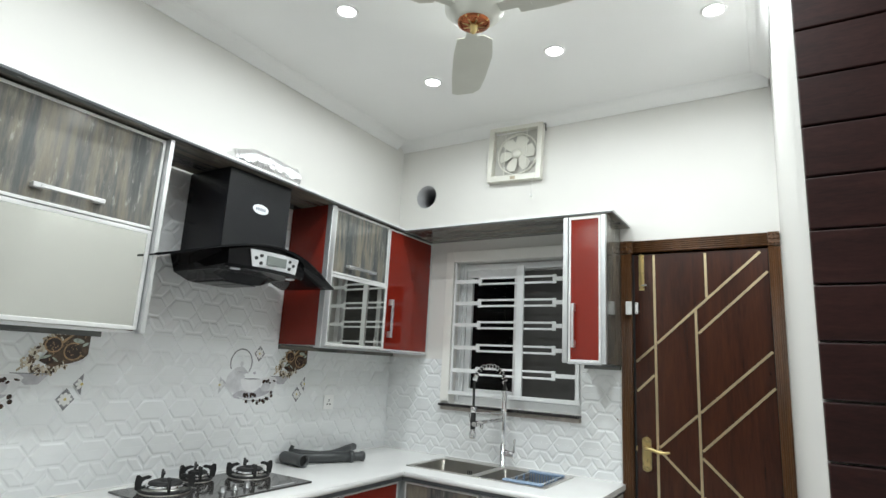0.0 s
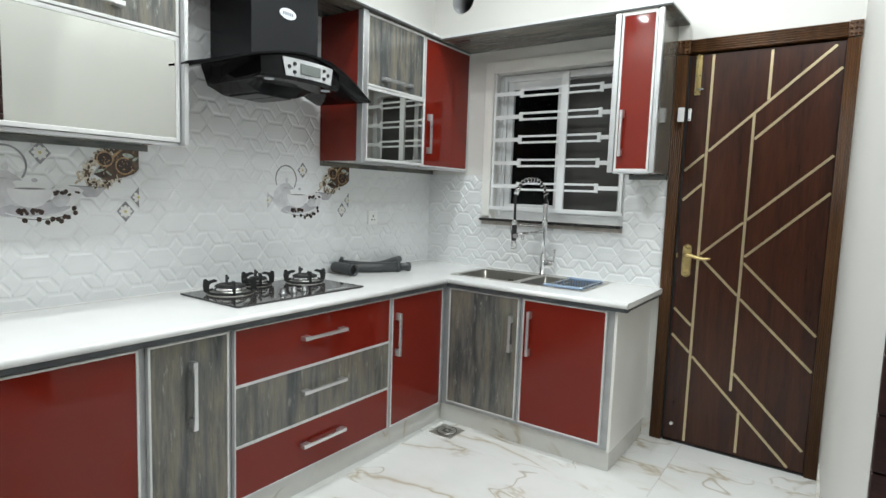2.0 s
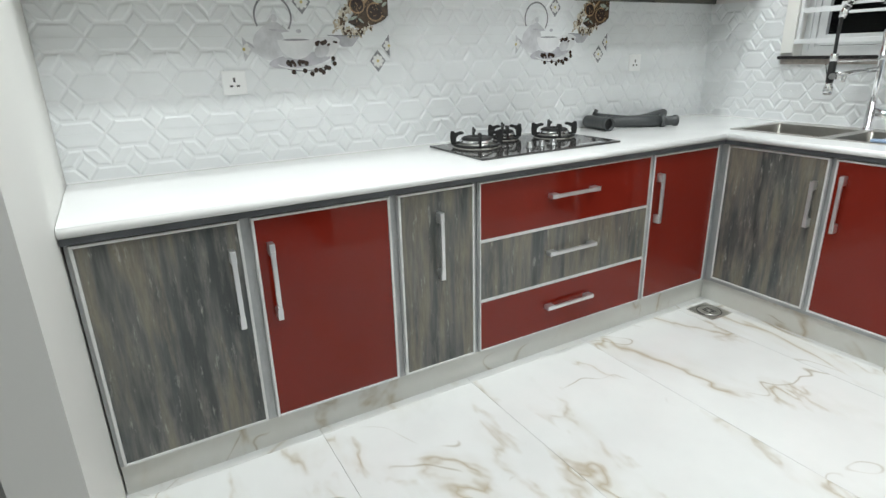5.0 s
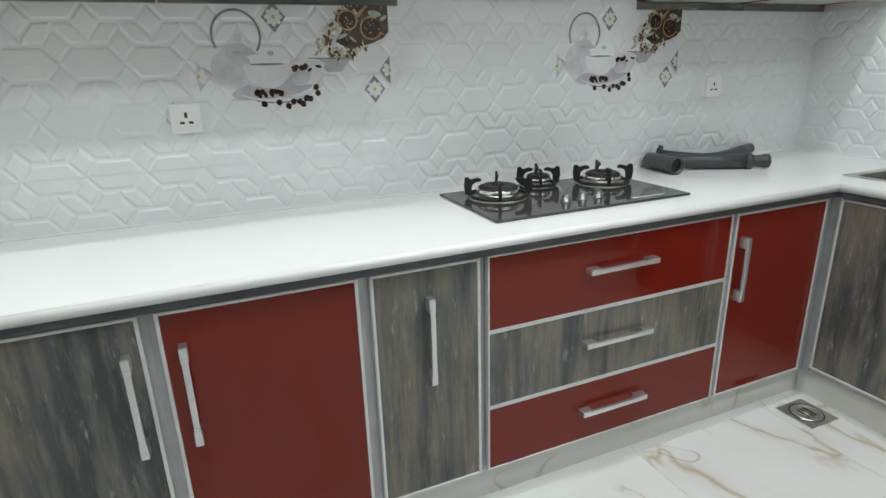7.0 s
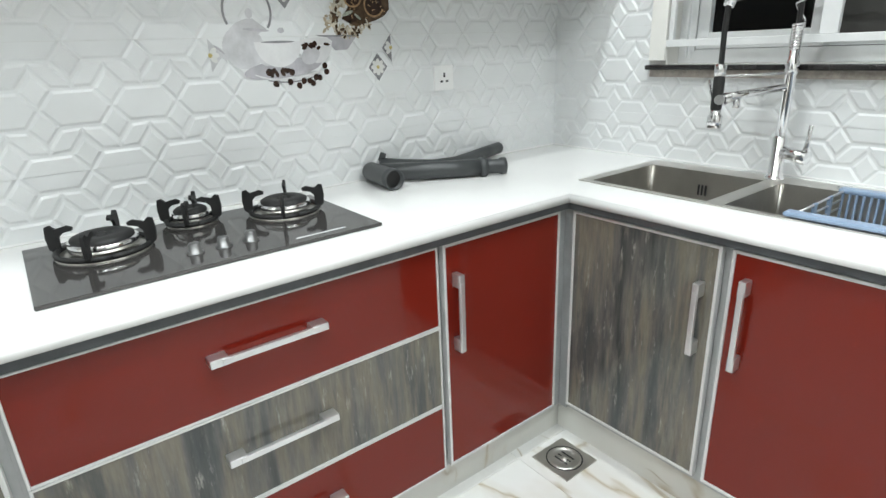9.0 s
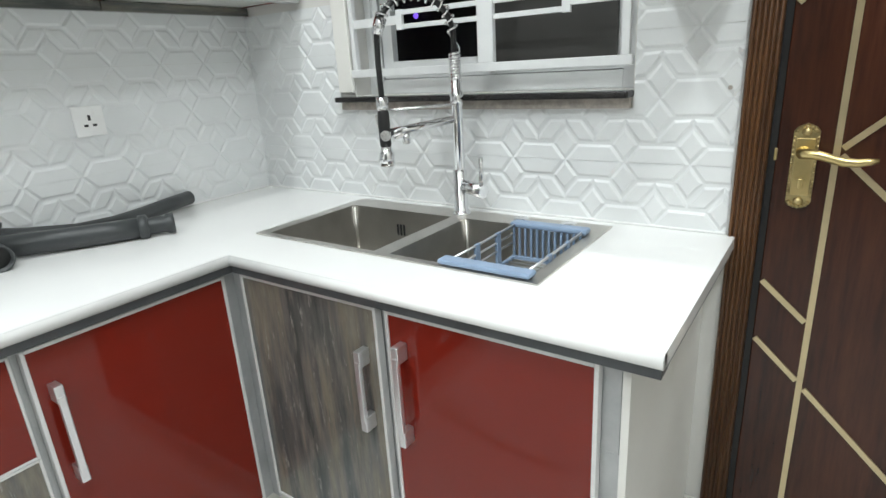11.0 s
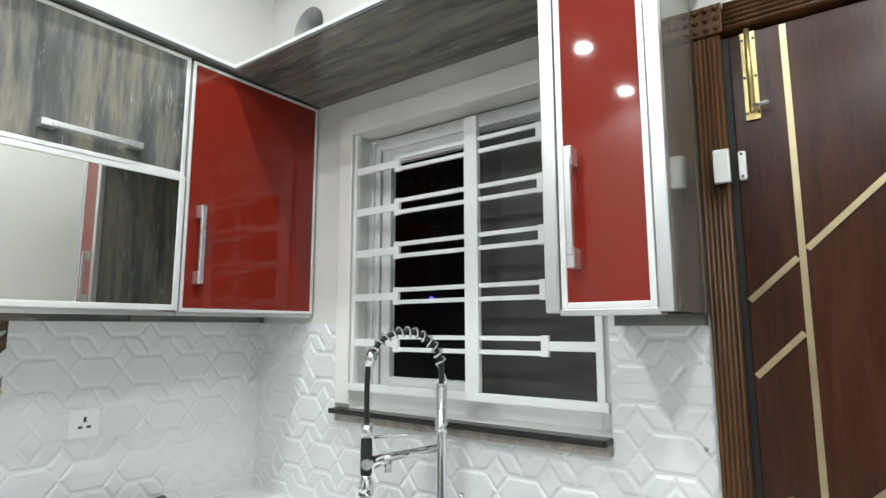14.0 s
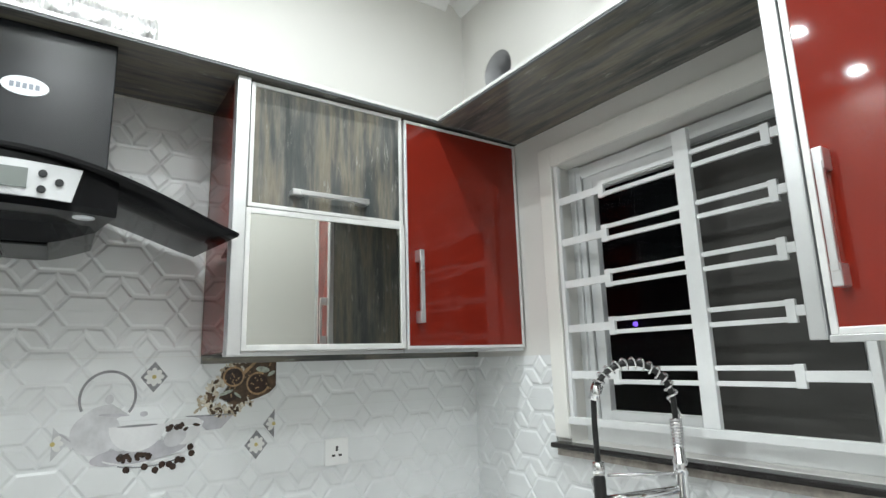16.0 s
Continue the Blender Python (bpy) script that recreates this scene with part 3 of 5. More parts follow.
grill = thing("window_grill", (0.97, 0.0, 1.26), "white enamelled iron security grill with slotted bars", "window grill")
gx0, gx1, gz0, gz1 = 0.518, 1.402, 1.262, 2.150
part("grill_frame", bars(bm_new(), (gx0, gx0 + 0.016, -0.008, 0.010, gz0 + 0.024, gz1), (gx1 - 0.020, gx1, -0.008, 0.010, gz0 + 0.024, gz1), (gx0 - 0.014, gx1 + 0.008, -0.010, 0.010, gz0, gz0 + 0.024), bev=0.002), GRILL, grill)
part("grill_post", box(bm_new(), 0.989, 1.036, -0.010, 0.008, gz0 + 0.024, gz1 - 0.040, 0.002), GRILL, grill)
for z in ((1.421, 1.572, 1.722, 1.868, 2.016)):
    l0, r0 = 0.705, 1.252
    for e0, e1, n0, n1, m0, m1 in ((gx0 + 0.016, l0, l0, l0 + 0.022, l0 + 0.022, 0.9888), (r0, gx1 - 0.020, r0 - 0.022, r0, 1.0362, r0 - 0.022)):
        b = bars(bm_new(), (e0, e1, -0.004, 0.006, z - 0.0125, z + 0.0125), (n0, n1, -0.005, 0.007, z - 0.028, z + 0.028),
                 (m0, m1, -0.004, 0.006, z + 0.013, z + 0.026), (m0, m1, -0.004, 0.006, z - 0.026, z - 0.013), bev=0.001)
        part("slotted_bar", b, GRILL, grill)

# ---- base cabinets and counter ----
FX, FY = 0.590, -0.608


def handle(parent, plane, pos, a0, a1, z0, z1):
    """A slim square bar between two broader end blocks; upright when z spans more than a."""
    b2 = bm_new()
    if z1 - z0 > a1 - a0:
        facing(b2, plane, pos, a0, a1, z0 + 0.02, z1 - 0.02, 0.024, 0.035, 0.0015)
        for z in (z0 - 0.004, z1 - 0.034):
            facing(b2, plane, pos, a0 - 0.0018, a1 + 0.0018, z, z + 0.038, 0.0, 0.033, 0.002)
    else:
        facing(b2, plane, pos, a0 + 0.02, a1 - 0.02, z0, z1, 0.024, 0.035, 0.0015)
        for a in (a0 - 0.004, a1 - 0.034):
            facing(b2, plane, pos, a, a + 0.038, z0 - 0.0018, z1 + 0.0018, 0.0, 0.033, 0.002)
    return part("handle", b2, SATIN, parent, "satin chrome bar handle")


def front(cab, name, plane, pos, a0, a1, z0, z1, mat, rim=0.0085, grip=None, rim_mat=None, label=""):
    """A door or drawer front: panel, aluminium rim and handle."""
    d = part(name, facing(bm_new(), plane, pos, a0 + 0.002, a1 - 0.002, z0 + 0.002, z1 - 0.002, 0.0, 0.016), mat, cab, label)
    b2 = bm_new()
    for aa, ab, za, zb in ((a0, a0 + rim, z0, z1), (a1 - rim, a1, z0, z1), (a0 + rim, a1 - rim, z0, z0 + rim), (a0 + rim, a1 - rim, z1 - rim, z1)):
        facing(b2, plane, pos, aa, ab, za, zb, -0.001, 0.0195, 0.0015)
    part("edge_profile", b2, rim_mat or RIM, d, "brushed aluminium edging")
    if grip:
        handle(d, plane, pos + (0.016 if plane == "x" else -0.016), *grip)
    return d


def base_unit(plane, pos, a0, a1, depth, label, group="base cabinets", top=0.822):
    c = (pos - depth / 2, (a0 + a1) / 2, 0.0) if plane == "x" else ((a0 + a1) / 2, pos + depth / 2, 0.0)
    cab = thing("base_cabinet", c, label, "cabinet", group)
    part("body", facing(bm_new(), plane, pos, a0 - 0.0004, a1 + 0.0004, 0.114, top, -depth, -0.002), ALUGREY, cab)
    return cab


VZ = (0.124, 0.815)
u = base_unit("x", FX, -3.305, -2.853, 0.58, "base cabinet with weathered grey wood door")
front(u, "door", "x", FX, -3.293, -2.868, *VZ, WOODV, grip=(-2.911, -2.897, 0.487, 0.728))
u = base_unit("x", FX, -2.852, -2.371, 0.58, "base cabinet with glossy dark red door and chrome handle")
front(u, "door", "x", FX, -2.837, -2.386, *VZ, RED, grip=(-2.798, -2.784, 0.487, 0.730))
u = base_unit("x", FX, -2.370, -2.037, 0.58, "narrow base cabinet with weathered grey wood door")
front(u, "door", "x", FX, -2.356, -2.051, *VZ, WOODV, grip=(-2.210, -2.196, 0.488, 0.731))
u = base_unit("x", FX, -2.036, -1.111, 0.58, "drawer cabinet with red and grey wood drawers under the hob")
for za, zb, m, hz in ((0.588, 0.815, RED, 0.720), (0.343, 0.587, WOODV, 0.481), (0.124, 0.342, RED, 0.240)):
    front(u, "drawer", "x", FX, -2.028, -1.119, za, zb, m, 0.0055, grip=(-1.70, -1.452, hz - 0.007, hz + 0.007))
u = base_unit("x", FX, -1.110, -0.612, 0.58, "corner base cabinet with glossy dark red door and chrome handle")
part("corner_post", facing(bm_new(), "x", FX, -0.6505, -0.6085, 0.118, 0.820, -0.002, 0.012, 0.001), ALUGREY, u, "grey corner profile")
front(u, "door", "x", FX, -1.102, -0.652, *VZ, RED, grip=(-1.072, -1.058, 0.508, 0.728))
u = base_unit("y", FY, 0.593, 1.098, 0.58, "sink base cabinet with weathered grey wood door", top=0.64)
front(u, "door", "y", FY, 0.636, 1.088, 0.138, 0.817, WOODV, grip=(1.041, 1.055, 0.520, 0.712))
u = base_unit("y", FY, 1.099, 1.598, 0.58, "base cabinet with glossy dark red door at the counter's end", top=0.64)
front(u, "door", "y", FY, 1.112, 1.566, 0.138, 0.817, RED, grip=(1.149, 1.163, 0.520, 0.750))
part("corner_post", facing(bm_new(), "y", FY, 0.6025, 0.633, 0.118, 0.820, -0.002, 0.014, 0.001), ALUGREY, u, "grey corner profile")
part("front_rail", box(bm_new(), 0.60, 1.597, FY + 0.003, FY + 0.05, 0.64, 0.822), ALUGREY, u)
part("end_panel", box(bm_new(), 1.5985, 1.612, -0.606, -0.001, 0.105, 0.826), SURROUND, u, "cream painted end panel")
plinth = bars(bm_new(), (0.545, 0.572, -3.305, -0.565, 0.0, 0.113), (0.573, 1.606, -0.590, -0.565, 0.0, 0.113), (1.594, 1.606, -0.564, -0.002, 0.0, 0.1035))
solo("plinth", plinth, PLINTH, "cream marble plinth under the base cabinets", kind="structure")

CT0, CT = 0.842, 0.870
SX0, SX1, SY0, SY1 = 0.540, 1.392, -0.488, -0.050
b = bm_new()
for q in ((0.002, SX0 + 0.01, SY0 + 0.01, -0.002), (0.002, SX0 + 0.01, -0.640, SY0 + 0.01), (0.002, 0.628, SOUTH + 0.002, -0.640), (SX1 - 0.01, 1.668, SY0 + 0.01, -0.002),
          (SX0 + 0.01, 1.668, -0.640, SY0 + 0.01), (SX0 + 0.01, SX1 - 0.01, SY1 - 0.01, -0.002)):
    box(b, q[0], q[1], q[2], q[3], CT0, CT)
bmesh.ops.remove_doubles(b, verts=b.verts, dist=0.0002)
cyl(b, (0.628, SOUTH + 0.002, (CT0 + CT) / 2), (0.628, -0.640, (CT0 + CT) / 2), (CT - CT0) / 2 - 0.0004, seg=16)
cyl(b, (0.628, -0.640, (CT0 + CT) / 2), (1.668, -0.640, (CT0 + CT) / 2), (CT - CT0) / 2 - 0.0004, seg=16)
worktop = thing("worktop", (0.6, -1.0, CT0), "white polished L-shaped stone worktop", "worktop")
part("slab", b, COUNTER, worktop)
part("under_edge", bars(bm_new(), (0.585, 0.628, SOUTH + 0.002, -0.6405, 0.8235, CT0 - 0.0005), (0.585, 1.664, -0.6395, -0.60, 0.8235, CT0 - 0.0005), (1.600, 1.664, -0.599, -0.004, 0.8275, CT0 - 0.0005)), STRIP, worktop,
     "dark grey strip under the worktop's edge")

# ---- sink ----
sink = thing("sink", (0.96, -0.27, 0.65), "brushed stainless steel double bowl sink set in the worktop", "sink")
BOWLS = ((0.578, 0.955), (1.003, 1.362))
BY0, BY1 = -0.468, -0.132
b = bm_new()
ZT = CT + 0.004
for q in ((SX0, BOWLS[0][0], SY0, SY1), (BOWLS[1][1], SX1, SY0, SY1), (BOWLS[0][0], BOWLS[1][1], SY0, BY0), (BOWLS[0][0], BOWLS[1][1], BY1, SY1), (BOWLS[0][1], BOWLS[1][0], BY0, BY1)):
    box(b, *q, CT + 0.0005, ZT)
part("rim", b, STEEL, sink)
for bx0, bx1 in BOWLS:
    b = bm_new()
    t = 0.002
    zb = 0.665
    bars(b, (bx0 - t, bx0, BY0, BY1, zb, CT + 0.0004), (bx1, bx1 + t, BY0, BY1, zb, CT + 0.0004), (bx0 - t, bx1 + t, BY0 - t, BY0, zb, CT + 0.0004), (bx0 - t, bx1 + t, BY1, BY1 + t, zb, CT + 0.0004),
         (bx0 - t, bx1 + t, BY0 - t, BY1 + t, zb - t, zb))
    for cx, cy in ((bx0 + 0.004, BY0 + 0.004), (bx1 - 0.004, BY0 + 0.004), (bx0 + 0.004, BY1 - 0.004), (bx1 - 0.004, BY1 - 0.004)):
        cyl(b, (cx, cy, zb), (cx, cy, CT + 0.0003), 0.0045, seg=8)
    bowl = part("bowl", b, STEEL, sink)
    cx = (bx0 + bx1) / 2
    part("strainer", lathe(bm_new(), (cx, -0.30, zb), (0, 0, 1), [(0.055, 0.0005), (0.052, 0.004), (0.03, 0.003), (0.012, 0.008), (0.0, 0.009)]), CHROME, bowl)
b = bm_new()
for k in range(3):
    box(b, 0.752 + 0.012 * k, 0.758 + 0.012 * k, BY1 - 0.004, BY1 - 0.0005, 0.795, 0.83, 0.001)
part("overflow_slot", b, SOCKETHOLE, sink)
for x, y in ((1.155, -0.088), (1.290, -0.088)):
    part("tap_hole_cover", lathe(bm_new(), (x, y, ZT), (0, 0, 1), [(0.021, 0.0), (0.021, 0.005), (0.016, 0.008), (0.0, 0.0085)]), CHROME, sink)

rack = thing("drainer_basket", (1.26, -0.30, 0.78), "light blue plastic sink drainer basket with steel rods", "drainer basket")
RZ, BZ = CT + 0.012, 0.795
part("front_bar", box(bm_new(), 1.150, 1.372, -0.484, -0.448, RZ - 0.006, RZ + 0.006, 0.005), BLUEPLASTIC, rack)
part("back_bar", box(bm_new(), 1.160, 1.366, -0.165, -0.130, RZ - 0.006, RZ + 0.008, 0.005), BLUEPLASTIC, rack)
for x in (1.172, 1.354):
    for dz, r in ((0.0, 0.0035), (0.022, 0.0028), (0.044, 0.0028)):
        part("side_rod", tube(bm_new(), [(x, -0.45, RZ - dz), (x, -0.16, RZ - dz)], r, 8), ALU, rack)
for y in (-0.43, -0.17):
    b = bm_new()
    for k in range(12):
        x = 1.175 + k * 0.0163
        box(b, x - 0.0025, x + 0.0025, y - 0.003, y + 0.003, BZ, RZ - 0.004)
    box(b, 1.168, 1.360, y - 0.004, y + 0.004, BZ - 0.004, BZ + 0.008, 0.002)
    part("end_grate", b, BLUEPLASTIC, rack)
for x in (1.172, 1.354):
    b = bm_new()
    for y in (-0.35, -0.25):
        box(b, x - 0.004, x + 0.004, y - 0.010, y + 0.010, BZ - 0.004, RZ + 0.004, 0.002)
    box(b, x - 0.004, x + 0.004, -0.43, -0.17, BZ - 0.004, BZ + 0.006, 0.002)
    part("side_clip", b, BLUEPLASTIC, rack)
part("cross_bar", box(bm_new(), 1.172, 1.354, -0.305, -0.293, BZ - 0.004, BZ + 0.006, 0.002), BLUEPLASTIC, rack)
for k in range(13):
    y = -0.418 + k * 0.0195
    part("floor_rod", tube(bm_new(), [(1.172, y, BZ), (1.354, y, BZ)], 0.0022, 6), ALU, rack)

# ---- tap ----
TX, TY = 0.965, -0.092
tap = thing("kitchen_tap", (TX, TY, ZT), "chrome spring kitchen tap with pull-down spray", "tap")
part("base", lathe(bm_new(), (TX, TY, ZT), (0, 0, 1), [(0.027, 0), (0.027, 0.006), (0.022, 0.010), (0.020, 0.012), (0.020, 0.125), (0.015, 0.13)]), CHROME, tap)
part("riser", lathe(bm_new(), (TX, TY, ZT + 0.125), (0, 0, 1), [(0.0145, 0), (0.0145, 0.18), (0.018, 0.183), (0.018, 0.215), (0.0145, 0.218), (0.0145, 0.31), (0.0, 0.31)]), CHROME, tap)
b = cyl(bm_new(), (TX + 0.015, TY - 0.004, 0.958), (TX + 0.088, TY - 0.018, 0.950), 0.018, 0.020)
lv = part("valve", b, CHROME, tap)
part("lever", tube(bm_new(), [(TX + 0.076, TY - 0.014, 0.955), (TX + 0.082, TY - 0.02, 0.99), (TX + 0.088, TY - 0.03, 1.045)], 0.005, 10, radii=[0.008, 0.007, 0.006]), CHROME, lv)
HX, HY = 0.845, -0.262
dx, dy = HX - TX, HY - TY
arc = [(TX, TY, 1.30)]
for i in range(1, 25):
    a = math.pi * i / 24
    k = (1 - math.cos(a)) / 2
    arc.append((TX + dx * k, TY + dy * k, 1.355 + 0.105 * math.sin(a)))
part("hose", tube(bm_new(), arc + [(HX - 0.002, HY, 1.30), (HX, HY, 1.20)], 0.0075, 10), RUBBER, tap)
coil = []
turns = 13
for i in range(turns * 12 + 1):
    f = i / (turns * 12)
    p = f * (len(arc) - 4)
    i0 = min(int(p), len(arc) - 2)
    c = Vector(arc[i0]).lerp(Vector(arc[i0 + 1]), p - i0)
    d = (Vector(arc[i0 + 1]) - Vector(arc[i0])).normalized()
    s = Vector((-dy, dx, 0)).normalized()
    upv = d.cross(s)
    a = 2 * math.pi * turns * f
    coil.append(c + 0.0135 * (math.cos(a) * s + math.sin(a) * upv))
part("spring", tube(bm_new(), coil, 0.0032, 6), CHROME, tap, "open chrome spring round the hose")
tight = []
for i in range(9 * 12 + 1):
    a = 2 * math.pi * i / 12
    tight.append((TX + 0.0135 * math.cos(a), TY + 0.0135 * math.sin(a), 1.245 + 0.07 * i / 108))
part("spring_foot", tube(bm_new(), tight, 0.0038, 6), CHROME, tap)
e = Vector(arc[-4])
part("spring_cap", cyl(bm_new(), e + Vector((0.004, 0.005, 0.012)), e + Vector((-0.004, -0.006, -0.028)), 0.0155, 0.0145), CHROME, tap)
part("holder_arm", tube(bm_new(), [(TX, TY, 1.183), (HX + 0.012, HY + 0.016, 1.183)], 0.004, 8), CHROME, tap)
part("spout_arm", tube(bm_new(), [(TX, TY, 1.145), (TX + dx * 0.7, TY + dy * 0.7, 1.128), (HX + 0.01, HY + 0.014, 1.118)], 0.011, 12, radii=[0.010, 0.0115, 0.018]), CHROME, tap)
part("spout_nozzle", cyl(bm_new(), (TX + dx * 0.72, TY + dy * 0.72, 1.122), (TX + dx * 0.72, TY + dy * 0.72, 1.092), 0.010, 0.011), CHROME, tap)
part("spray_grip", lathe(bm_new(), (HX, HY, 1.215), (0, 0, -1), [(0.009, 0.0), (0.014, 0.004), (0.014, 0.035), (0.0155, 0.04), (0.0155, 0.12), (0.013, 0.13)]), RUBBER, tap)
part("spray_collar", lathe(bm_new(), (HX, HY, 1.217), (0, 0, -1), [(0.0, 0.0), (0.0155, 0.001), (0.0165, 0.02), (0.0145, 0.034), (0.0, 0.036)]), CHROME, tap)
part("spray_head", lathe(bm_new(), (HX, HY, 1.090), (0, 0, -1), [(0.0, 0.0), (0.014, 0.001), (0.015, 0.012), (0.021, 0.02), (0.021, 0.05), (0.017, 0.053), (0.0, 0.052)]), CHROME, tap)
part("spray_trigger", tube(bm_new(), [(HX - 0.014, HY + 0.004, 1.10), (HX - 0.03, HY + 0.01, 1.15), (HX - 0.034, HY + 0.012, 1.17)], 0.004, 8), CHROME, tap)
part("spray_knob", cyl(bm_new(), (HX + 0.012, HY - 0.006, 1.12), (HX + 0.016, HY - 0.018, 1.119), 0.014), CHROME, tap)

# ---- hob ----
hob = thing("gas_hob", (0.30, -1.58, CT), "dark glass three-burner gas hob set on the worktop", "gas hob")
part("glass_top", box(bm_new(), 0.090, 0.507, -1.946, -1.213, CT + 0.0006, CT + 0.009, 0.002), HOBGLASS, hob)
HT = CT + 0.009


def burner(cx, cy, r, prongs):
    bn = part("burner", lathe(bm_new(), (cx, cy, HT), (0, 0, 1), [(r * 1.02, 0.0), (r * 1.02, 0.003), (r * 0.97, 0.006), (r * 0.72, 0.003), (r * 0.5, 0.003), (r * 0.5, 0.010), (0, 0.010)]), STEEL, hob, "steel drip ring")
    part("flame_ring", lathe(bm_new(), (cx, cy, HT + 0.010), (0, 0, 1), [(r * 0.54, 0.0), (r * 0.74, 0.002), (r * 0.75, 0.019), (r * 0.68, 0.021), (0.0, 0.021)]), CHROME, bn, "bright flame ring")
    part("burner_cap", lathe(bm_new(), (cx, cy, HT + 0.031), (0, 0, 1), [(r * 0.68, 0.0), (r * 0.67, 0.006), (r * 0.55, 0.011), (r * 0.24, 0.010), (r * 0.2, 0.004), (r * 0.12, 0.004), (r * 0.10, 0.012), (0.0, 0.013)]), IRON, bn, "black cast burner cap")
    ringpts = [(cx + r * 0.98 * math.cos(2 * math.pi * i / 28), cy + r * 0.98 * math.sin(2 * math.pi * i / 28), HT + 0.0085) for i in range(29)]
    sup = part("pan_support", tube(bm_new(), ringpts, 0.0065, 8), IRON, hob, "black cast iron pan support")
    for k in range(prongs):
        a = 2 * math.pi * (k + 0.5) / prongs + 0.35
        c, s = math.cos(a), math.sin(a)
        prof = [(r + 0.004, 0.006), (r + 0.014, 0.014), (r + 0.017, 0.040), (r + 0.014, 0.066), (r + 0.004, 0.069), (r - 0.006, 0.060), (r - 0.030, 0.066), (r - 0.042, 0.061), (r - 0.040, 0.054), (r - 0.020, 0.050), (r - 0.010, 0.040), (r - 0.008, 0.012)]
        part("prong", slab(bm_new(), prof, lambda uu, vv, w: (cx + uu * c - (w - 0.004) * s, cy + uu * s + (w - 0.004) * c, HT + vv), 0.008), IRON, sup)


burner(0.234, -1.792, 0.098, 4)
burner(0.140, -1.575, 0.062, 4)
burner(0.222, -1.350, 0.092, 4)
for y in (-1.640, -1.577, -1.514):
    part("knob", lathe(bm_new(), (0.408, y, HT), (0, 0, 1), [(0.019, 0), (0.019, 0.003), (0.014, 0.005), (0.013, 0.022), (0.011, 0.024), (0.0, 0.024)], 18), KNOBGREY, hob, "small round steel knob")
part("brand_mark", box(bm_new(), 0.470, 0.478, -1.43, -1.30, HT, HT + 0.0006), SILVERPANEL, hob)

# ---- grey pipes on the worktop ----
pipe = thing("drain_pipe", (0.15, -0.75, CT), "loose grey plastic drain pipe with elbow lying on the worktop", "drain pipe")
part("elbow", lathe(bm_new(), (0.028, -0.962, 0.9045), (0.183, -0.018, 0.0), [(0.0, 0.0), (0.024, 0.001), (0.030, 0.008), (0.0325, 0.02), (0.0325, 0.15), (0.0345, 0.158), (0.0345, 0.186), (0.029, 0.187), (0.0295, 0.03), (0.0, 0.028)], 24), PVC, pipe)
# black disc set in the mouth: the pipe's inner shade put into colour
part("bore", lathe(bm_new(), (0.028, -0.962, 0.9045), (0.183, -0.018, 0.0), [(0.0285, 0.168), (0.0, 0.168)], 24), RUBBER, pipe, "black disc standing for the shade inside the elbow")
part("long_pipe", tube(bm_new(), [(0.085, -0.955, 0.907), (0.125, -0.89, 0.904), (0.20, -0.755, 0.901), (0.262, -0.635, 0.900)], 0.0295, 18), PVC, pipe)
part("collar", lathe(bm_new(), (0.250, -0.658, 0.9005), (0.42, 0.80, 0.0), [(0.029, 0), (0.0345, 0.002), (0.0345, 0.022), (0.029, 0.024)]), PVC, pipe)
part("spigot", lathe(bm_new(), (0.262, -0.635, 0.9005), (0.42, 0.80, 0.0), [(0.024, 0), (0.024, 0.042), (0.0285, 0.048), (0.0285, 0.066), (0.023, 0.067), (0.021, 0.01), (0.0, 0.008)]), PVC, pipe)
hose = thing("waste_hose", (0.08, -0.65, CT), "bent grey plastic waste hose on the worktop", "hose")
part("hose_tube", tube(bm_new(), [(0.045, -0.93, 0.925), (0.075, -0.87, 0.915), (0.115, -0.76, 0.902), (0.115, -0.66, 0.898), (0.09, -0.56, 0.899), (0.06, -0.46, 0.903), (0.032, -0.365, 0.905)], 0.023, 16), PVC, hose)
part("hose_clip", cyl(bm_new(), (0.048, -0.925, 0.935), (0.052, -0.915, 0.962), 0.012, 0.010), PVC, hose)

# ---- sockets ----


def socket(y, z, n):
    s = thing("wall_socket", (0.006, y, z - 0.043), "white plastic switched wall socket on the tiles", "socket", "wall sockets")
    part("plate", box(bm_new(), 0.0055, 0.016, y - 0.043, y + 0.043, z - 0.043, z + 0.043, 0.003), PLASTIC, s)
    b2 = bm_new()
    for dy_, dz_, w, h in ((0, 0.010, 0.004, 0.008), (-0.012, -0.012, 0.006, 0.0035), (0.012, -0.012, 0.006, 0.0035)):
        box(b2, 0.0161, 0.0166, y + dy_ - w, y + dy_ + w, z + dz_ - h, z + dz_ + h)
    part("pin_hole", b2, SOCKETHOLE, s)
    part("rocker", box(bm_new(), 0.0161, 0.0195, y + 0.014, y + 0.034, z + 0.016, z + 0.036, 0.001), PLASTIC, s)


socket(-2.717, 1.177, 0)
socket(-0.614, 1.188, 1)

part_plug = thing("wall_plug", (1.626, -0.006, 1.2), "small brown plug in a drilled tile hole", "wall plug")
part("plug", lathe(bm_new(), (1.626, -0.0055, 1.205), (0, -1, 0), [(0.005, 0.0), (0.005, 0.002), (0.002, 0.0025), (0.0, 0.0015)], 10), MORTAR, part_plug)

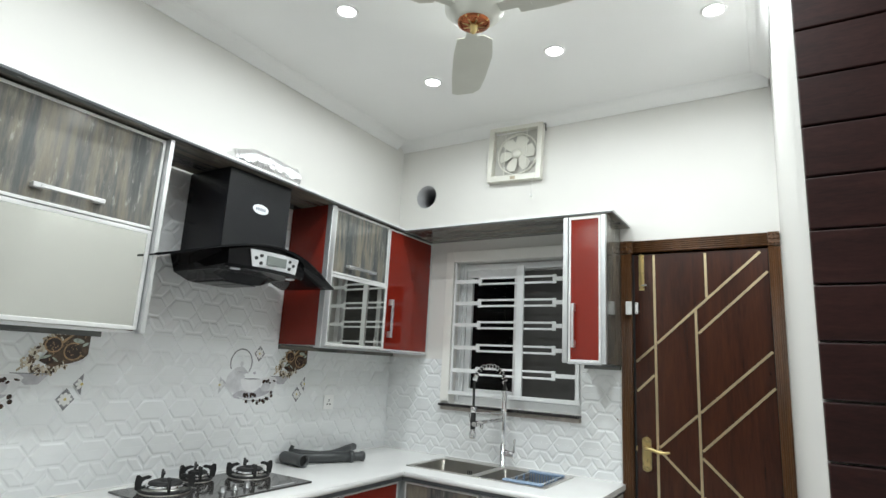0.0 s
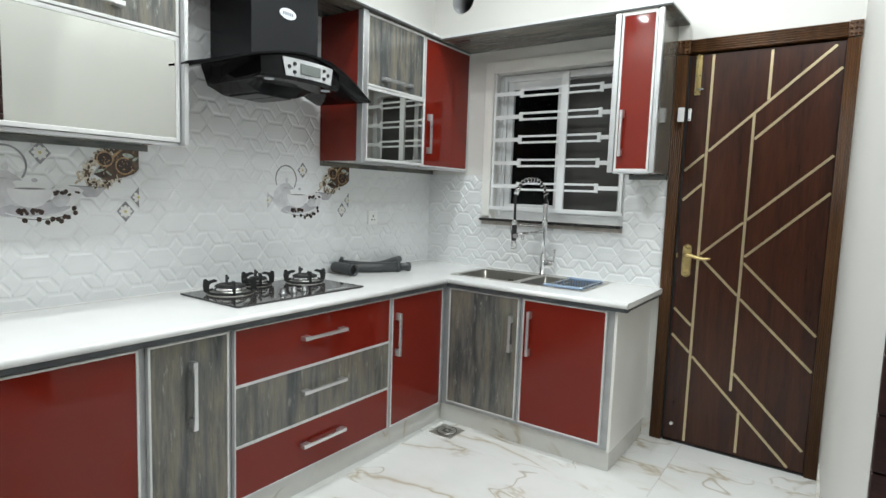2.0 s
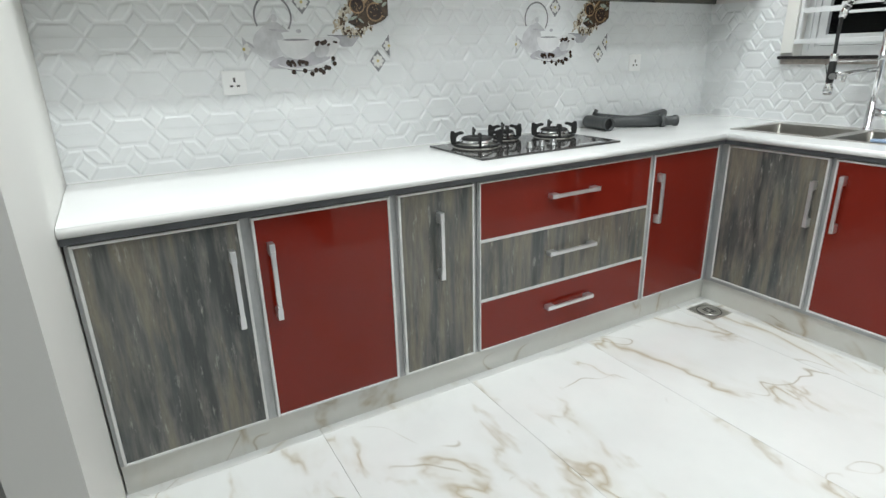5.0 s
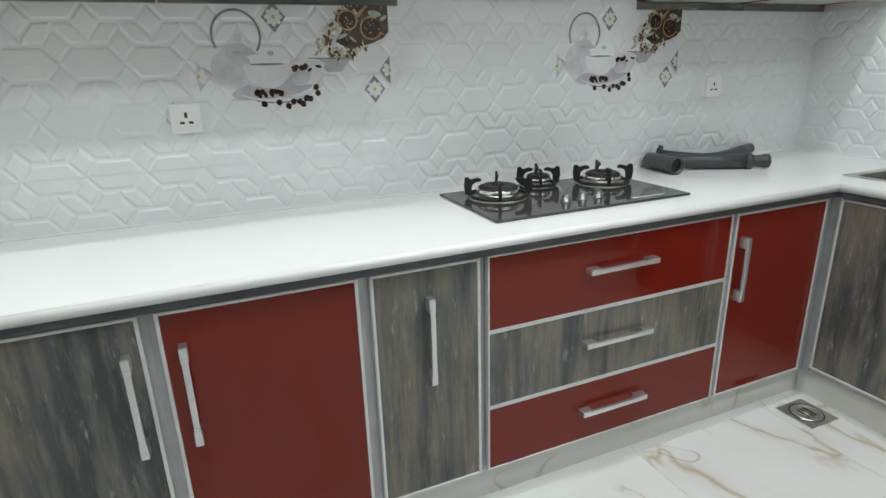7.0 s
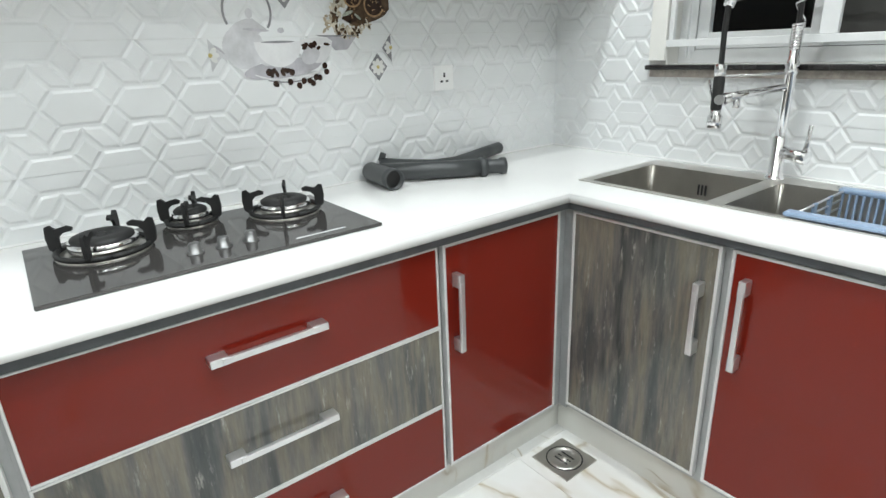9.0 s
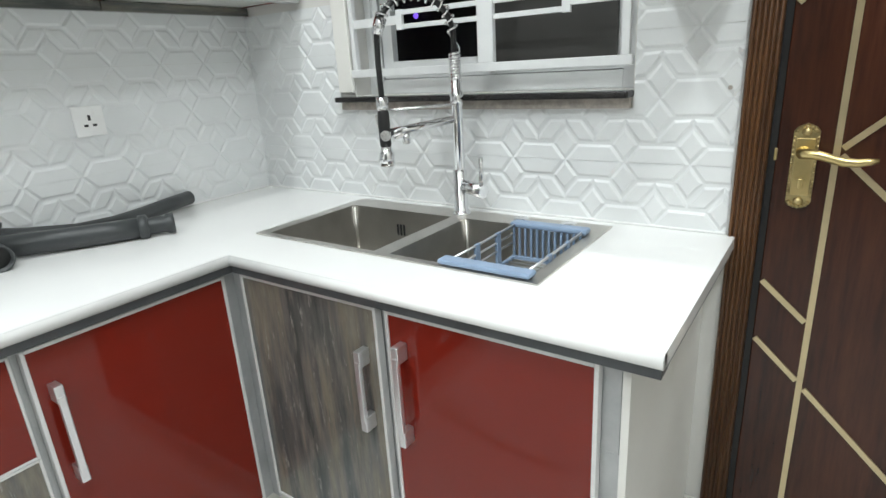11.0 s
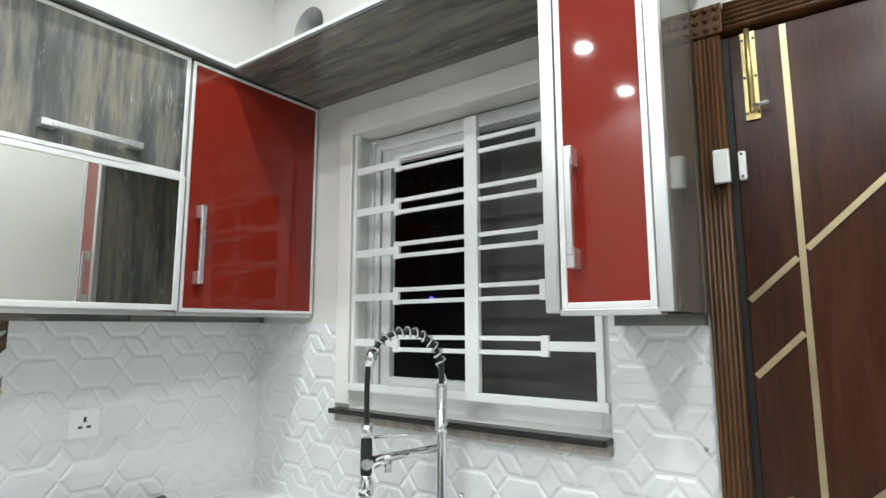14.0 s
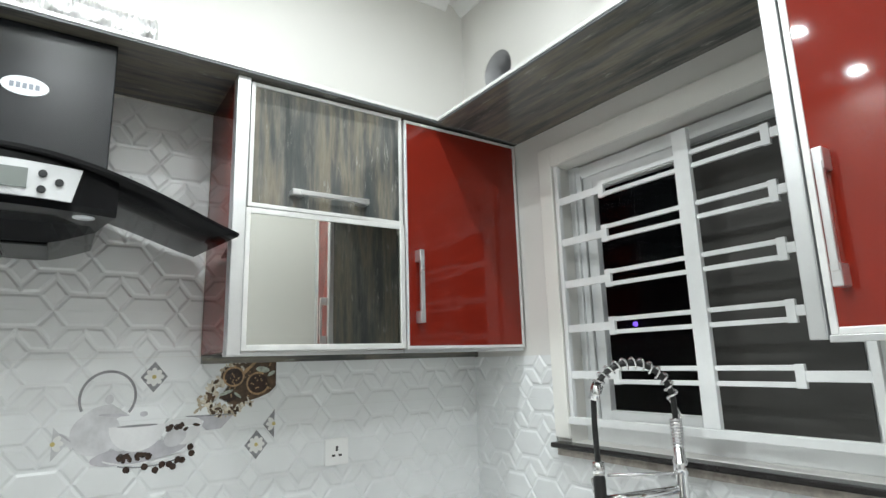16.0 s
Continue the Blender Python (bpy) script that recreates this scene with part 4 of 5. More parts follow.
# ---- floor drain ----
drain = thing("floor_drain", (0.71, -0.712, 0.0), "square steel floor drain with round grate", "floor drain")
part("plate", box(bm_new(), 0.636, 0.784, -0.786, -0.638, 0.0004, 0.004, 0.001), STEEL, drain)
part("groove", lathe(bm_new(), (0.71, -0.712, 0.0043), (0, 0, 1), [(0.060, 0.0), (0.060, 0.0006), (0.0555, 0.0006), (0.0555, 0.0)], 32), SOCKETHOLE, drain, "dark gap round the grate")
for k in range(3):
    part("drain_slot", box(bm_new(), 0.684, 0.736, -0.732 + 0.017 * k, -0.726 + 0.017 * k, 0.0046, 0.0066, 0.001), SOCKETHOLE, drain)
part("grate", lathe(bm_new(), (0.71, -0.712, 0.004), (0, 0, 1), [(0.055, 0), (0.053, 0.003), (0.047, 0.003), (0.045, 0.0008), (0.012, 0.001), (0.010, 0.004), (0, 0.004)]), STEEL, drain)

# ---- wall cabinets ----
UX, UB, UT = 0.300, 1.515, 2.2985


def upper_unit(y0, y1, label):
    cab = thing("wall_cabinet", (0.15, (y0 + y1) / 2, UB), label, "wall cabinet", "wall cabinets")
    part("body", bars(bm_new(), (0.0065, UX - 0.001, y0 + 0.0135, y1 - 0.0135, UB + 0.006, UT)), CARCASS, cab)
    for ya, yb in ((y0 + 0.0005, y0 + 0.013), (y1 - 0.013, y1 - 0.0005)):
        part("side_panel", box(bm_new(), 0.0065, UX, ya, yb, UB + 0.004, UT + 0.0030), RED, cab, "glossy dark red side panel")
    part("bottom_rail", box(bm_new(), UX - 0.025, UX + 0.006, y0 + 0.001, y1 - 0.001, UB - 0.008, UB + 0.003, 0.001), ALU, cab)
    part("back_batten", box(bm_new(), 0.0068, 0.03, y0 + 0.001, y1 - 0.001, UB - 0.024, UB + 0.003), WOODY, cab, "dark wood batten under the cabinet")
    return cab


def flap_pair(cab, y0, y1, split, grip):
    front(cab, "flap_door", "x", UX + 0.001, y0, y1, split + 0.004, UT - 0.004, WOODV, 0.012, grip, label="weathered grey wood flap door")
    return front(cab, "mirror_door", "x", UX + 0.001, y0, y1, UB + 0.006, split, MIRROR, 0.016, label="mirror glass door in an aluminium rim")


u = upper_unit(-0.513, -0.004, "glossy dark red corner wall cabinet with chrome handle")
front(u, "door", "x", UX + 0.001, -0.510, -0.010, UB + 0.004, UT - 0.002, RED, 0.010, (-0.472, -0.458, 1.605, 1.836))
UT = 2.304
u = upper_unit(-1.062, -0.516, "wall cabinet with grey wood flap over a mirror door")
glass = flap_pair(u, -1.022, -0.519, 1.918, (-0.899, -0.660, 1.968, 1.982))
glass.rotation_euler.z = radians(-1.9)
glass.location.x += 0.010
part("stile", box(bm_new(), UX - 0.01, UX + 0.030, -1.064, -1.026, UB - 0.006, UT + 0.002, 0.003), ALU, u, "wide polished aluminium stile")
UT = 2.309
u = upper_unit(-2.742, -2.046, "grey wood flap wall cabinet with mirror door beside the hood")
flap_pair(u, -2.738, -2.068, 1.918, (-2.512, -2.282, 1.972, 1.986))
part("stile", box(bm_new(), UX - 0.01, UX + 0.046, -2.065, -2.045, UB - 0.006, UT + 0.002, 0.003), ALU, u, "polished aluminium stile")
u = upper_unit(-3.304, -2.745, "grey wood flap wall cabinet with mirror door near the corner")
flap_pair(u, -3.300, -2.748, 1.918, (-3.14, -2.91, 1.972, 1.986))

# cabinet between window and door
RY = -0.372
u = thing("wall_cabinet", (1.57, -0.19, 1.5), "narrow glossy red wall cabinet with grey wood side by the window", "wall cabinet", "wall cabinets")
part("body", box(bm_new(), 1.463, 1.634, RY + 0.001, -0.0065, 1.506, 2.3010), CARCASS, u)
part("side_panel", slab(bm_new(), [(1.658, RY + 0.001), (1.673, RY + 0.001), (1.651, -0.0065), (1.636, -0.0065)], lambda u_, v_, w: (u_, v_, 1.500 + w), 0.8015), WOODV, u, "weathered grey wood side panel")
part("side_panel", box(bm_new(), 1.446, 1.462, RY + 0.001, -0.0065, 1.500, 2.3015), WOODV, u, "weathered grey wood side panel")
front(u, "door", "y", RY, 1.469, 1.645, 1.504, 2.288, RED, 0.012, (1.495, 1.508, 1.582, 1.806))
part("stile", box(bm_new(), 1.437, 1.466, RY - 0.024, RY - 0.0005, 1.497, 2.292, 0.003), ALU, u, "aluminium stile")
part("stile", box(bm_new(), 1.647, 1.673, RY - 0.024, RY - 0.0005, 1.497, 2.292, 0.003), ALU, u, "aluminium stile")
part("bottom_rail", box(bm_new(), 1.467, 1.651, RY - 0.022, RY + 0.02, 1.492, 1.5035, 0.001), ALU, u)
part("back_batten", box(bm_new(), 1.446, 1.648, -0.045, -0.008, 1.474, 1.4995), WOODX, u, "wood batten under the cabinet")

# top boards over the wall cabinets
board = thing("top_board", (0.18, -1.6, 2.302), "long grey wood board over the wall cabinets with aluminium edge", "shelf board")
part("panel", box(bm_new(), 0.0015, 0.344, SOUTH + 0.002, -0.0015, 2.3020, 2.318), WOODY, board)
part("edge_strip", bars(bm_new(), (0.3445, 0.352, SOUTH + 0.002, -0.3815, 2.3095, 2.3210), bev=0.001), RIM, board, "bright aluminium edge")
part("edge_face", box(bm_new(), 0.3445, 0.350, SOUTH + 0.002, -0.3815, 2.3020, 2.3090), STRIP, board)
board.location.x += 0.012
board.location.z += 0.0093
board.rotation_euler = (-0.0058, 0.0, 0.0178)
board = thing("top_board", (1.0, -0.2, 2.302), "grey wood board bridging over the window with aluminium edge", "shelf board")
part("panel", box(bm_new(), 0.337, 1.700, -0.379, -0.0015, 2.3020, 2.318), WOODX, board)
part("edge_strip", bars(bm_new(), (0.345, 1.708, -0.387, -0.3795, 2.3095, 2.3210), (1.7005, 1.708, -0.379, -0.002, 2.3095, 2.3210), bev=0.001), RIM, board, "bright aluminium edge")
part("edge_face", bars(bm_new(), (0.345, 1.706, -0.385, -0.3795, 2.3020, 2.3090), (1.7005, 1.706, -0.379, -0.002, 2.3020, 2.3090)), STRIP, board)

# ---- cooker hood ----
HC = -1.565
hood = thing("cooker_hood", (0.2, HC, 1.72), "black chimney cooker hood with curved smoked glass canopy", "cooker hood")
part("chimney", box(bm_new(), 0.0065, 0.313, -1.740, -1.363, 1.885, 2.3085, 0.003), BLACKSATIN, hood)
b = bm_new()
top, bot = [], []
N = 24
for i in range(N + 1):
    f = -1 + 2 * i / N
    y = HC + 0.508 * f
    z = 1.818 + 0.118 * math.cos(f * math.pi / 2) ** 1.15
    xf = 0.385 + 0.115 * math.cos(f * math.pi / 2)
    ends = ((0.028, HC + 0.462 * f), (xf, y))
    top.append([b.verts.new((xx, yy, z + 0.008)) for xx, yy in ends])
    bot.append([b.verts.new((xx, yy, z)) for xx, yy in ends])
for i in range(N):
    b.faces.new((top[i][0], top[i][1], top[i + 1][1], top[i + 1][0])).smooth = True
    b.faces.new((bot[i][0], bot[i + 1][0], bot[i + 1][1], bot[i][1])).smooth = True
    b.faces.new((top[i][1], bot[i][1], bot[i + 1][1], top[i + 1][1]))
    b.faces.new((top[i][0], top[i + 1][0], bot[i + 1][0], bot[i][0]))
for e2 in (0, N):
    b.faces.new((top[e2][0], bot[e2][0], bot[e2][1], top[e2][1]))
part("canopy", b, SMOKE, hood, "curved smoked glass canopy")
b = bm_new()
M2 = 16
rows_ = []
for i in range(M2 + 1):
    f = -1 + 2 * i / M2
    y = HC + 0.222 * f
    xf = 0.440 + 0.045 * math.cos(f * math.pi / 2)
    zt = 1.816 + 0.118 * math.cos(f * 0.45 * math.pi / 2) ** 1.15
    zb = 1.818 - 0.034 * min(1.0, 2.2 * (1 - abs(f)))
    rows_.append([b.verts.new(p) for p in ((0.0075, y, zt), (xf, y, zt), (xf + 0.004, y, 1.834), (xf - 0.012, y, 1.822), (0.33, y * 0.9 + HC * 0.1, 1.820), (0.27, y * 0.86 + HC * 0.14, zb), (0.0075, y * 0.86 + HC * 0.14, zb))])
for r0, r1 in zip(rows_, rows_[1:]):
    for k in range(7):
        b.faces.new((r0[k], r0[(k + 1) % 7], r1[(k + 1) % 7], r1[k]))
b.faces.new(rows_[0])
b.faces.new(rows_[-1][::-1])
part("canopy_body", b, BLACKGLASS, hood, "black body under the glass")
part("filter", bars(bm_new(), (0.03, 0.25, HC - 0.095, HC - 0.004, 1.779, 1.7837), (0.03, 0.25, HC + 0.004, HC + 0.095, 1.779, 1.7837), bev=0.002), BLACKMETAL, hood)
# control panel on the curved face
panel_at = lambda u_, v_, w: (0.4475 + 0.045 * math.cos(u_ / 0.222 * math.pi / 2) + w, HC + u_, 1.828 + v_)
edge_u = [-1 + 2 * i / 14 for i in range(15)]
pts = [(0.006 + 0.128 * q, 0.008) for q in edge_u] + [(0.006 + 0.144 * q, 0.083) for q in reversed(edge_u)]
cp = part("control_panel", slab(bm_new(), pts, panel_at, 0.004), SILVERPANEL, hood, "silver control panel")
part("display", slab(bm_new(), [(-0.055, 0.024), (0.055, 0.024), (0.055, 0.066), (-0.055, 0.066)], panel_at, 0.0085), LCD, cp)
for uu, vv in ((-0.085, 0.026), (-0.085, 0.060), (-0.110, 0.046), (0.080, 0.060), (0.110, 0.046), (0.080, 0.026)):
    p0 = Vector(panel_at(uu, vv, 0.003))
    part("button", cyl(bm_new(), p0, p0 + Vector((0.006, 0, 0)), 0.0085, 0.0075, 14), BLACKMETAL, cp)
for s in (-1, 1):
    p0 = Vector((0.415, HC + 0.16 * s, 1.8208))
    part("hood_lamp", lathe(bm_new(), p0, (0, 0, -1), [(0.022, 0), (0.022, 0.003), (0.0, 0.004)], 16), BADGE, hood)
badge = part("badge", slab(bm_new(), [(0.047 * math.cos(a), 0.024 * math.sin(a)) for a in (2 * math.pi * i / 28 for i in range(28))], lambda u_, v_, w: (0.3132 + w, -1.545 + u_, 2.148 + v_), 0.002), BADGE, hood, "oval white badge")
part("badge_mark", bars(bm_new(), *[(0.3153, 0.3158, -1.545 - 0.030 + 0.0125 * k, -1.545 - 0.0215 + 0.0125 * k, 2.141, 2.155) for k in range(5)]), BADGEBLUE, badge)

# foil duct on the top board
duct = thing("foil_duct", (0.2, -1.47, 2.3287), "crumpled silver foil flexible duct lying on the top board", "duct")
b = bm_new()
rings = []
for i in range(61):
    f = i / 60
    y = -1.69 + 0.42 * f
    rad = 0.066 + (0.004 if i % 2 else -0.002) - 0.018 * max(0, 0.25 - f) * 4
    x = 0.22 + 0.012 * math.sin(f * 5)
    ring = []
    for k in range(28):
        a = 2 * math.pi * k / 28
        r = rad * (1 + 0.10 * noise.noise(Vector((3 * math.cos(a), 3 * math.sin(a), f * 11))))
        ring.append(b.verts.new((x + r * math.cos(a), y + 0.004 * noise.noise(Vector((a, f * 9, 2))), max(2.3292, 2.3287 + rad * 0.95 + 0.95 * r * math.sin(a)))))
    rings.append(ring)
for r0, r1 in zip(rings, rings[1:]):
    for k in range(28):
        b.faces.new((r0[k], r0[(k + 1) % 28], r1[(k + 1) % 28], r1[k]))
b.faces.new(rings[0][::-1])
b.faces.new(rings[-1])
part("duct_skin", b, FOIL, duct)

# ---- vent hole sleeve, exhaust fan ----
b = lathe(bm_new(), (VENT[0], 0.002, VENT[1]), (0, 1, 0), [(0.0868, 0), (0.083, 0.0), (0.083, 0.21), (0.0868, 0.21)], 32)
solo("vent_sleeve", b, SLEEVE, "grey plastic sleeve in the round vent hole", "vent sleeve")
ex = thing("exhaust_fan", (0.935, -0.03, 2.69), "cream plastic square exhaust fan high on the wall", "exhaust fan")
EX0, EX1, EZ0, EZ1 = 0.738, 1.130, 2.690, 3.082
b = bars(bm_new(), (EX0, EX0 + 0.036, -0.052, -0.001, EZ0, EZ1), (EX1 - 0.036, EX1, -0.052, -0.001, EZ0, EZ1), (EX0 + 0.036, EX1 - 0.036, -0.052, -0.001, EZ0, EZ0 + 0.042), (EX0 + 0.036, EX1 - 0.036, -0.052, -0.001, EZ1 - 0.030, EZ1), bev=0.005)
part("housing", b, CREAMPLASTIC, ex)
part("back_plate", box(bm_new(), EX0 + 0.03, EX1 - 0.03, -0.006, -0.0012, EZ0 + 0.03, EZ1 - 0.03), FANBACK, ex)
ec = Vector((0.945, -0.02, 2.885))
part("shroud", lathe(bm_new(), ec + Vector((0, 0.012, 0)), (0, -1, 0), [(0.148, 0), (0.148, 0.016), (0.140, 0.018), (0.136, 0.002)], 36), CREAMPLASTIC, ex, "round fan shroud")
for k in range(6):
    a = 2 * math.pi * k / 6 + 0.25
    b = bm_new()
    pts = [(0.030, -0.015), (0.070, -0.045), (0.112, -0.05), (0.130, -0.012), (0.122, 0.030), (0.080, 0.030), (0.032, 0.018)]
    slab(b, pts, lambda u_, v_, w: ec + Vector((u_ * math.cos(a) - v_ * math.sin(a), -0.008 - w - 0.25 * v_, u_ * math.sin(a) + v_ * math.cos(a))), 0.003)
    part("fan_blade", b, CREAMPLASTIC, ex)
part("fan_hub", lathe(bm_new(), ec, (0, -1, 0), [(0.034, 0.0), (0.034, 0.018), (0.026, 0.026), (0.0, 0.03)], 20), CREAMPLASTIC, ex)
for x in (0.865, 1.02):
    part("guard_bar", box(bm_new(), x - 0.002, x + 0.002, -0.051, -0.047, EZ0 + 0.042, EZ1 - 0.03), CREAMPLASTIC, ex)
part("fan_label", box(bm_new(), 0.915, 0.952, -0.0535, -0.0522, EZ0 + 0.008, EZ0 + 0.030), PRINTCREAM, ex)
b = tube(bm_new(), [(1.075, -0.045, EZ0 + 0.002), (1.076, -0.045, 2.62), (1.075, -0.045, 2.585)], 0.002, 6)
lathe(b, (1.075, -0.045, 2.585), (0, 0, -1), [(0.0, -0.004), (0.008, 0.0), (0.009, 0.018), (0.0, 0.02)], 10)
part("pull_cord", b, PLASTIC, ex)
b = tube(bm_new(), [(1.128, -0.03, 3.07), (1.142, -0.03, 3.085), (1.14, -0.02, 3.05), (1.137, -0.008, 3.03)], 0.004, 6)
tube(b, [(0.742, -0.02, 3.04), (0.730, -0.02, 3.05), (0.734, -0.01, 3.02)], 0.004, 6)
part("cable", b, RUBBER, ex)
ex.location.x += 0.020
ex.location.z -= 0.006
ex.rotation_euler.y = radians(2.2)

# ---- ceiling fan ----
FC = Vector((1.535, -1.66, 2.728))
fan = thing("ceiling_fan", tuple(FC), "cream ceiling fan at rest with copper and brass hub cap", "ceiling fan")
part("motor", lathe(bm_new(), FC, (0, 0, 1), [(0.0, 0.0), (0.060, 0.0), (0.068, 0.008), (0.074, 0.010), (0.078, 0.022), (0.094, 0.026), (0.098, 0.040), (0.112, 0.046), (0.116, 0.10), (0.10, 0.135), (0.05, 0.15), (0.03, 0.155)], 36), FANPAINT, fan)
part("hub_ring", lathe(bm_new(), FC, (0, 0, -1), [(0.062, -0.002), (0.060, 0.006), (0.050, 0.010), (0.02, 0.012), (0.0, 0.012)], 28), COPPER, fan, "copper hub cap")
b = lathe(bm_new(), FC + Vector((0, 0, -0.010)), (0, 0, -1), [(0.016, 0), (0.018, 0.008), (0.011, 0.016), (0.013, 0.024), (0.007, 0.034), (0.0, 0.038)], 18)
for k in range(8):
    a = 2 * math.pi * k / 8
    tube(b, [FC + Vector((0.014 * math.cos(a), 0.014 * math.sin(a), -0.014)), FC + Vector((0.062 * math.cos(a), 0.062 * math.sin(a), -0.004))], 0.003, 6)
part("finial", b, BRASS, fan, "brass finial with spokes")
part("downrod", cyl(bm_new(), FC + Vector((0, 0, 0.15)), (FC.x, FC.y, CEIL_Z - 0.06), 0.012), FANPAINT, fan)
part("canopy", lathe(bm_new(), (FC.x, FC.y, CEIL_Z - 0.0005), (0, 0, -1), [(0.07, 0.0), (0.07, 0.03), (0.04, 0.07), (0.012, 0.08)], 24), FANPAINT, fan)
for k in range(3):
    a = radians(123 + 120 * k)
    c, s = math.cos(a), math.sin(a)
    pts = [(0.155, -0.05), (0.19, -0.090), (0.32, -0.104), (0.50, -0.092), (0.62, -0.075), (0.655, -0.045), (0.66, 0.03), (0.645, 0.058), (0.48, 0.066), (0.28, 0.066), (0.17, 0.056)]
    at = lambda u_, v_, w: FC + Vector((u_ * c - v_ * s, u_ * s + v_ * c, 0.042 + w - 0.16 * v_))
    bl = part("blade", slab(bm_new(), pts, at, 0.004), FANPAINT, fan)
    part("blade_arm", slab(bm_new(), [(0.10, -0.02), (0.22, -0.03), (0.22, 0.03), (0.10, 0.02)], lambda u_, v_, w: at(u_, v_, w - 0.0045), 0.004), FANPAINT, bl)

# ---- downlights ----
for lx, ly in LAMP_ROWS:
    dl = thing("downlight", (lx, ly, CEIL_Z), "round white recessed ceiling downlight, lit", "downlight", "ceiling downlights")
    part("trim_ring", lathe(bm_new(), (lx, ly, CEIL_Z - 0.0005), (0, 0, -1), [(0.057, 0.0), (0.055, 0.006), (0.046, 0.008), (0.042, 0.001)], 28), PLASTIC, dl)
    part("lens", lathe(bm_new(), (lx, ly, CEIL_Z - 0.002), (0, 0, -1), [(0.0425, 0.0), (0.037, 0.002), (0.0, 0.003)], 28), LENS, dl, "glowing lens")
    ld = bpy.data.lights.new("downlight_lamp", "AREA")
    ld.shape, ld.size, ld.energy, ld.color = "DISK", 0.07, LAMP_WATTS, LAMP_COLOR
    lo = new("downlight_lamp", ld)
    lo.location = (0, 0, -0.012)
    ld.spread = radians(172)
    lo.parent = dl

# ---- wall tiles with raised hexagons and diamonds ----
PER, TH = 0.156, 0.308
TW = PER * 4


def clip_poly(poly, lo_u, hi_u, lo_v, hi_v):
    for axis, bound, keep in ((0, lo_u, 1), (0, hi_u, -1), (1, lo_v, 1), (1, hi_v, -1)):
        out = []
        for i, p in enumerate(poly):
            q = poly[(i + 1) % len(poly)]
            ip, iq = keep * (p[axis] - bound) >= 0, keep * (q[axis] - bound) >= 0
            if ip:
                out.append(p)
            if ip != iq:
                t = (bound - p[axis]) / (q[axis] - p[axis])
                out.append(tuple(a + t * (b - a) for a, b in zip(p, q)))
        poly = out
        if len(poly) < 3:
            return []
    return poly


def tile_shapes():
    """Outlines of the raised figures of one whole tile."""
    out = []
    hx, hz = 0.034, 0.043
    for lev, off in ((0.0, 0.0), (TH / 2, PER / 2), (TH, 0.0)):
        for k in range(-1, 6):
            s0 = k * PER + off
            out.append([(s0, lev), (s0 + hx, lev - hz), (s0 + PER - hx, lev - hz), (s0 + PER, lev), (s0 + PER - hx, lev + hz), (s0 + hx, lev + hz)])
            out.append([(s0, lev), (s0 + hx, lev + hz), (s0, lev + 2 * hz), (s0 - hx, lev + hz)])
            out.append([(s0, lev), (s0 - hx, lev - hz), (s0, lev - 2 * hz), (s0 + hx, lev - hz)])
    # zigzag bands between the rows
    for lev, off in ((0.0, 0.0), (TH / 2, PER / 2)):
        g = 0.006
        for k in range(-1, 6):
            s0 = k * PER + off
            low = [(s0, lev + 2 * hz + g), (s0 + hx, lev + hz + g), (s0 + PER / 2, lev + hz + g * 0.6)]
            up = [(s0 + PER / 2, lev + TH / 2 - 2 * hz - g), (s0 + PER / 2 - hx, lev + TH / 2 - hz - g), (s0, lev + TH / 2 - hz - g * 0.6)]
            out.append(low + up)
            low = [(s0 + PER / 2, lev + hz + g * 0.6), (s0 + PER - hx, lev + hz + g), (s0 + PER, lev + 2 * hz + g)]
            up = [(s0 + PER, lev + TH / 2 - hz - g * 0.6), (s0 + PER / 2 + hx, lev + TH / 2 - hz - g), (s0 + PER / 2, lev + TH / 2 - 2 * hz - g)]
            out.append(low + up)
    return out


SHAPES = tile_shapes()
TILE_CACHE = {}


def inset(poly, d):
    """Moves every side of a convex-enough outline inward by d."""
    area = sum(p[0] * q[1] - q[0] * p[1] for p, q in zip(poly, poly[1:] + poly[:1]))
    if area < 0:
        poly = poly[::-1]
    n, out = len(poly), []
    for i in range(n):
        a, b2, c = (Vector(poly[i - 1]), Vector(poly[i]), Vector(poly[(i + 1) % n]))
        d1, d2 = (b2 - a).normalized(), (c - b2).normalized()
        n1, n2 = Vector((-d1.y, d1.x)), Vector((-d2.y, d2.x))
        m2 = (n1 + n2)
        if m2.length < 0.2:
            m2 = n1
        m2 = m2 / max(0.35, 0.5 * m2.length_squared)
        out.append((b2.x + m2.x * d, b2.y + m2.y * d))
    return poly, out


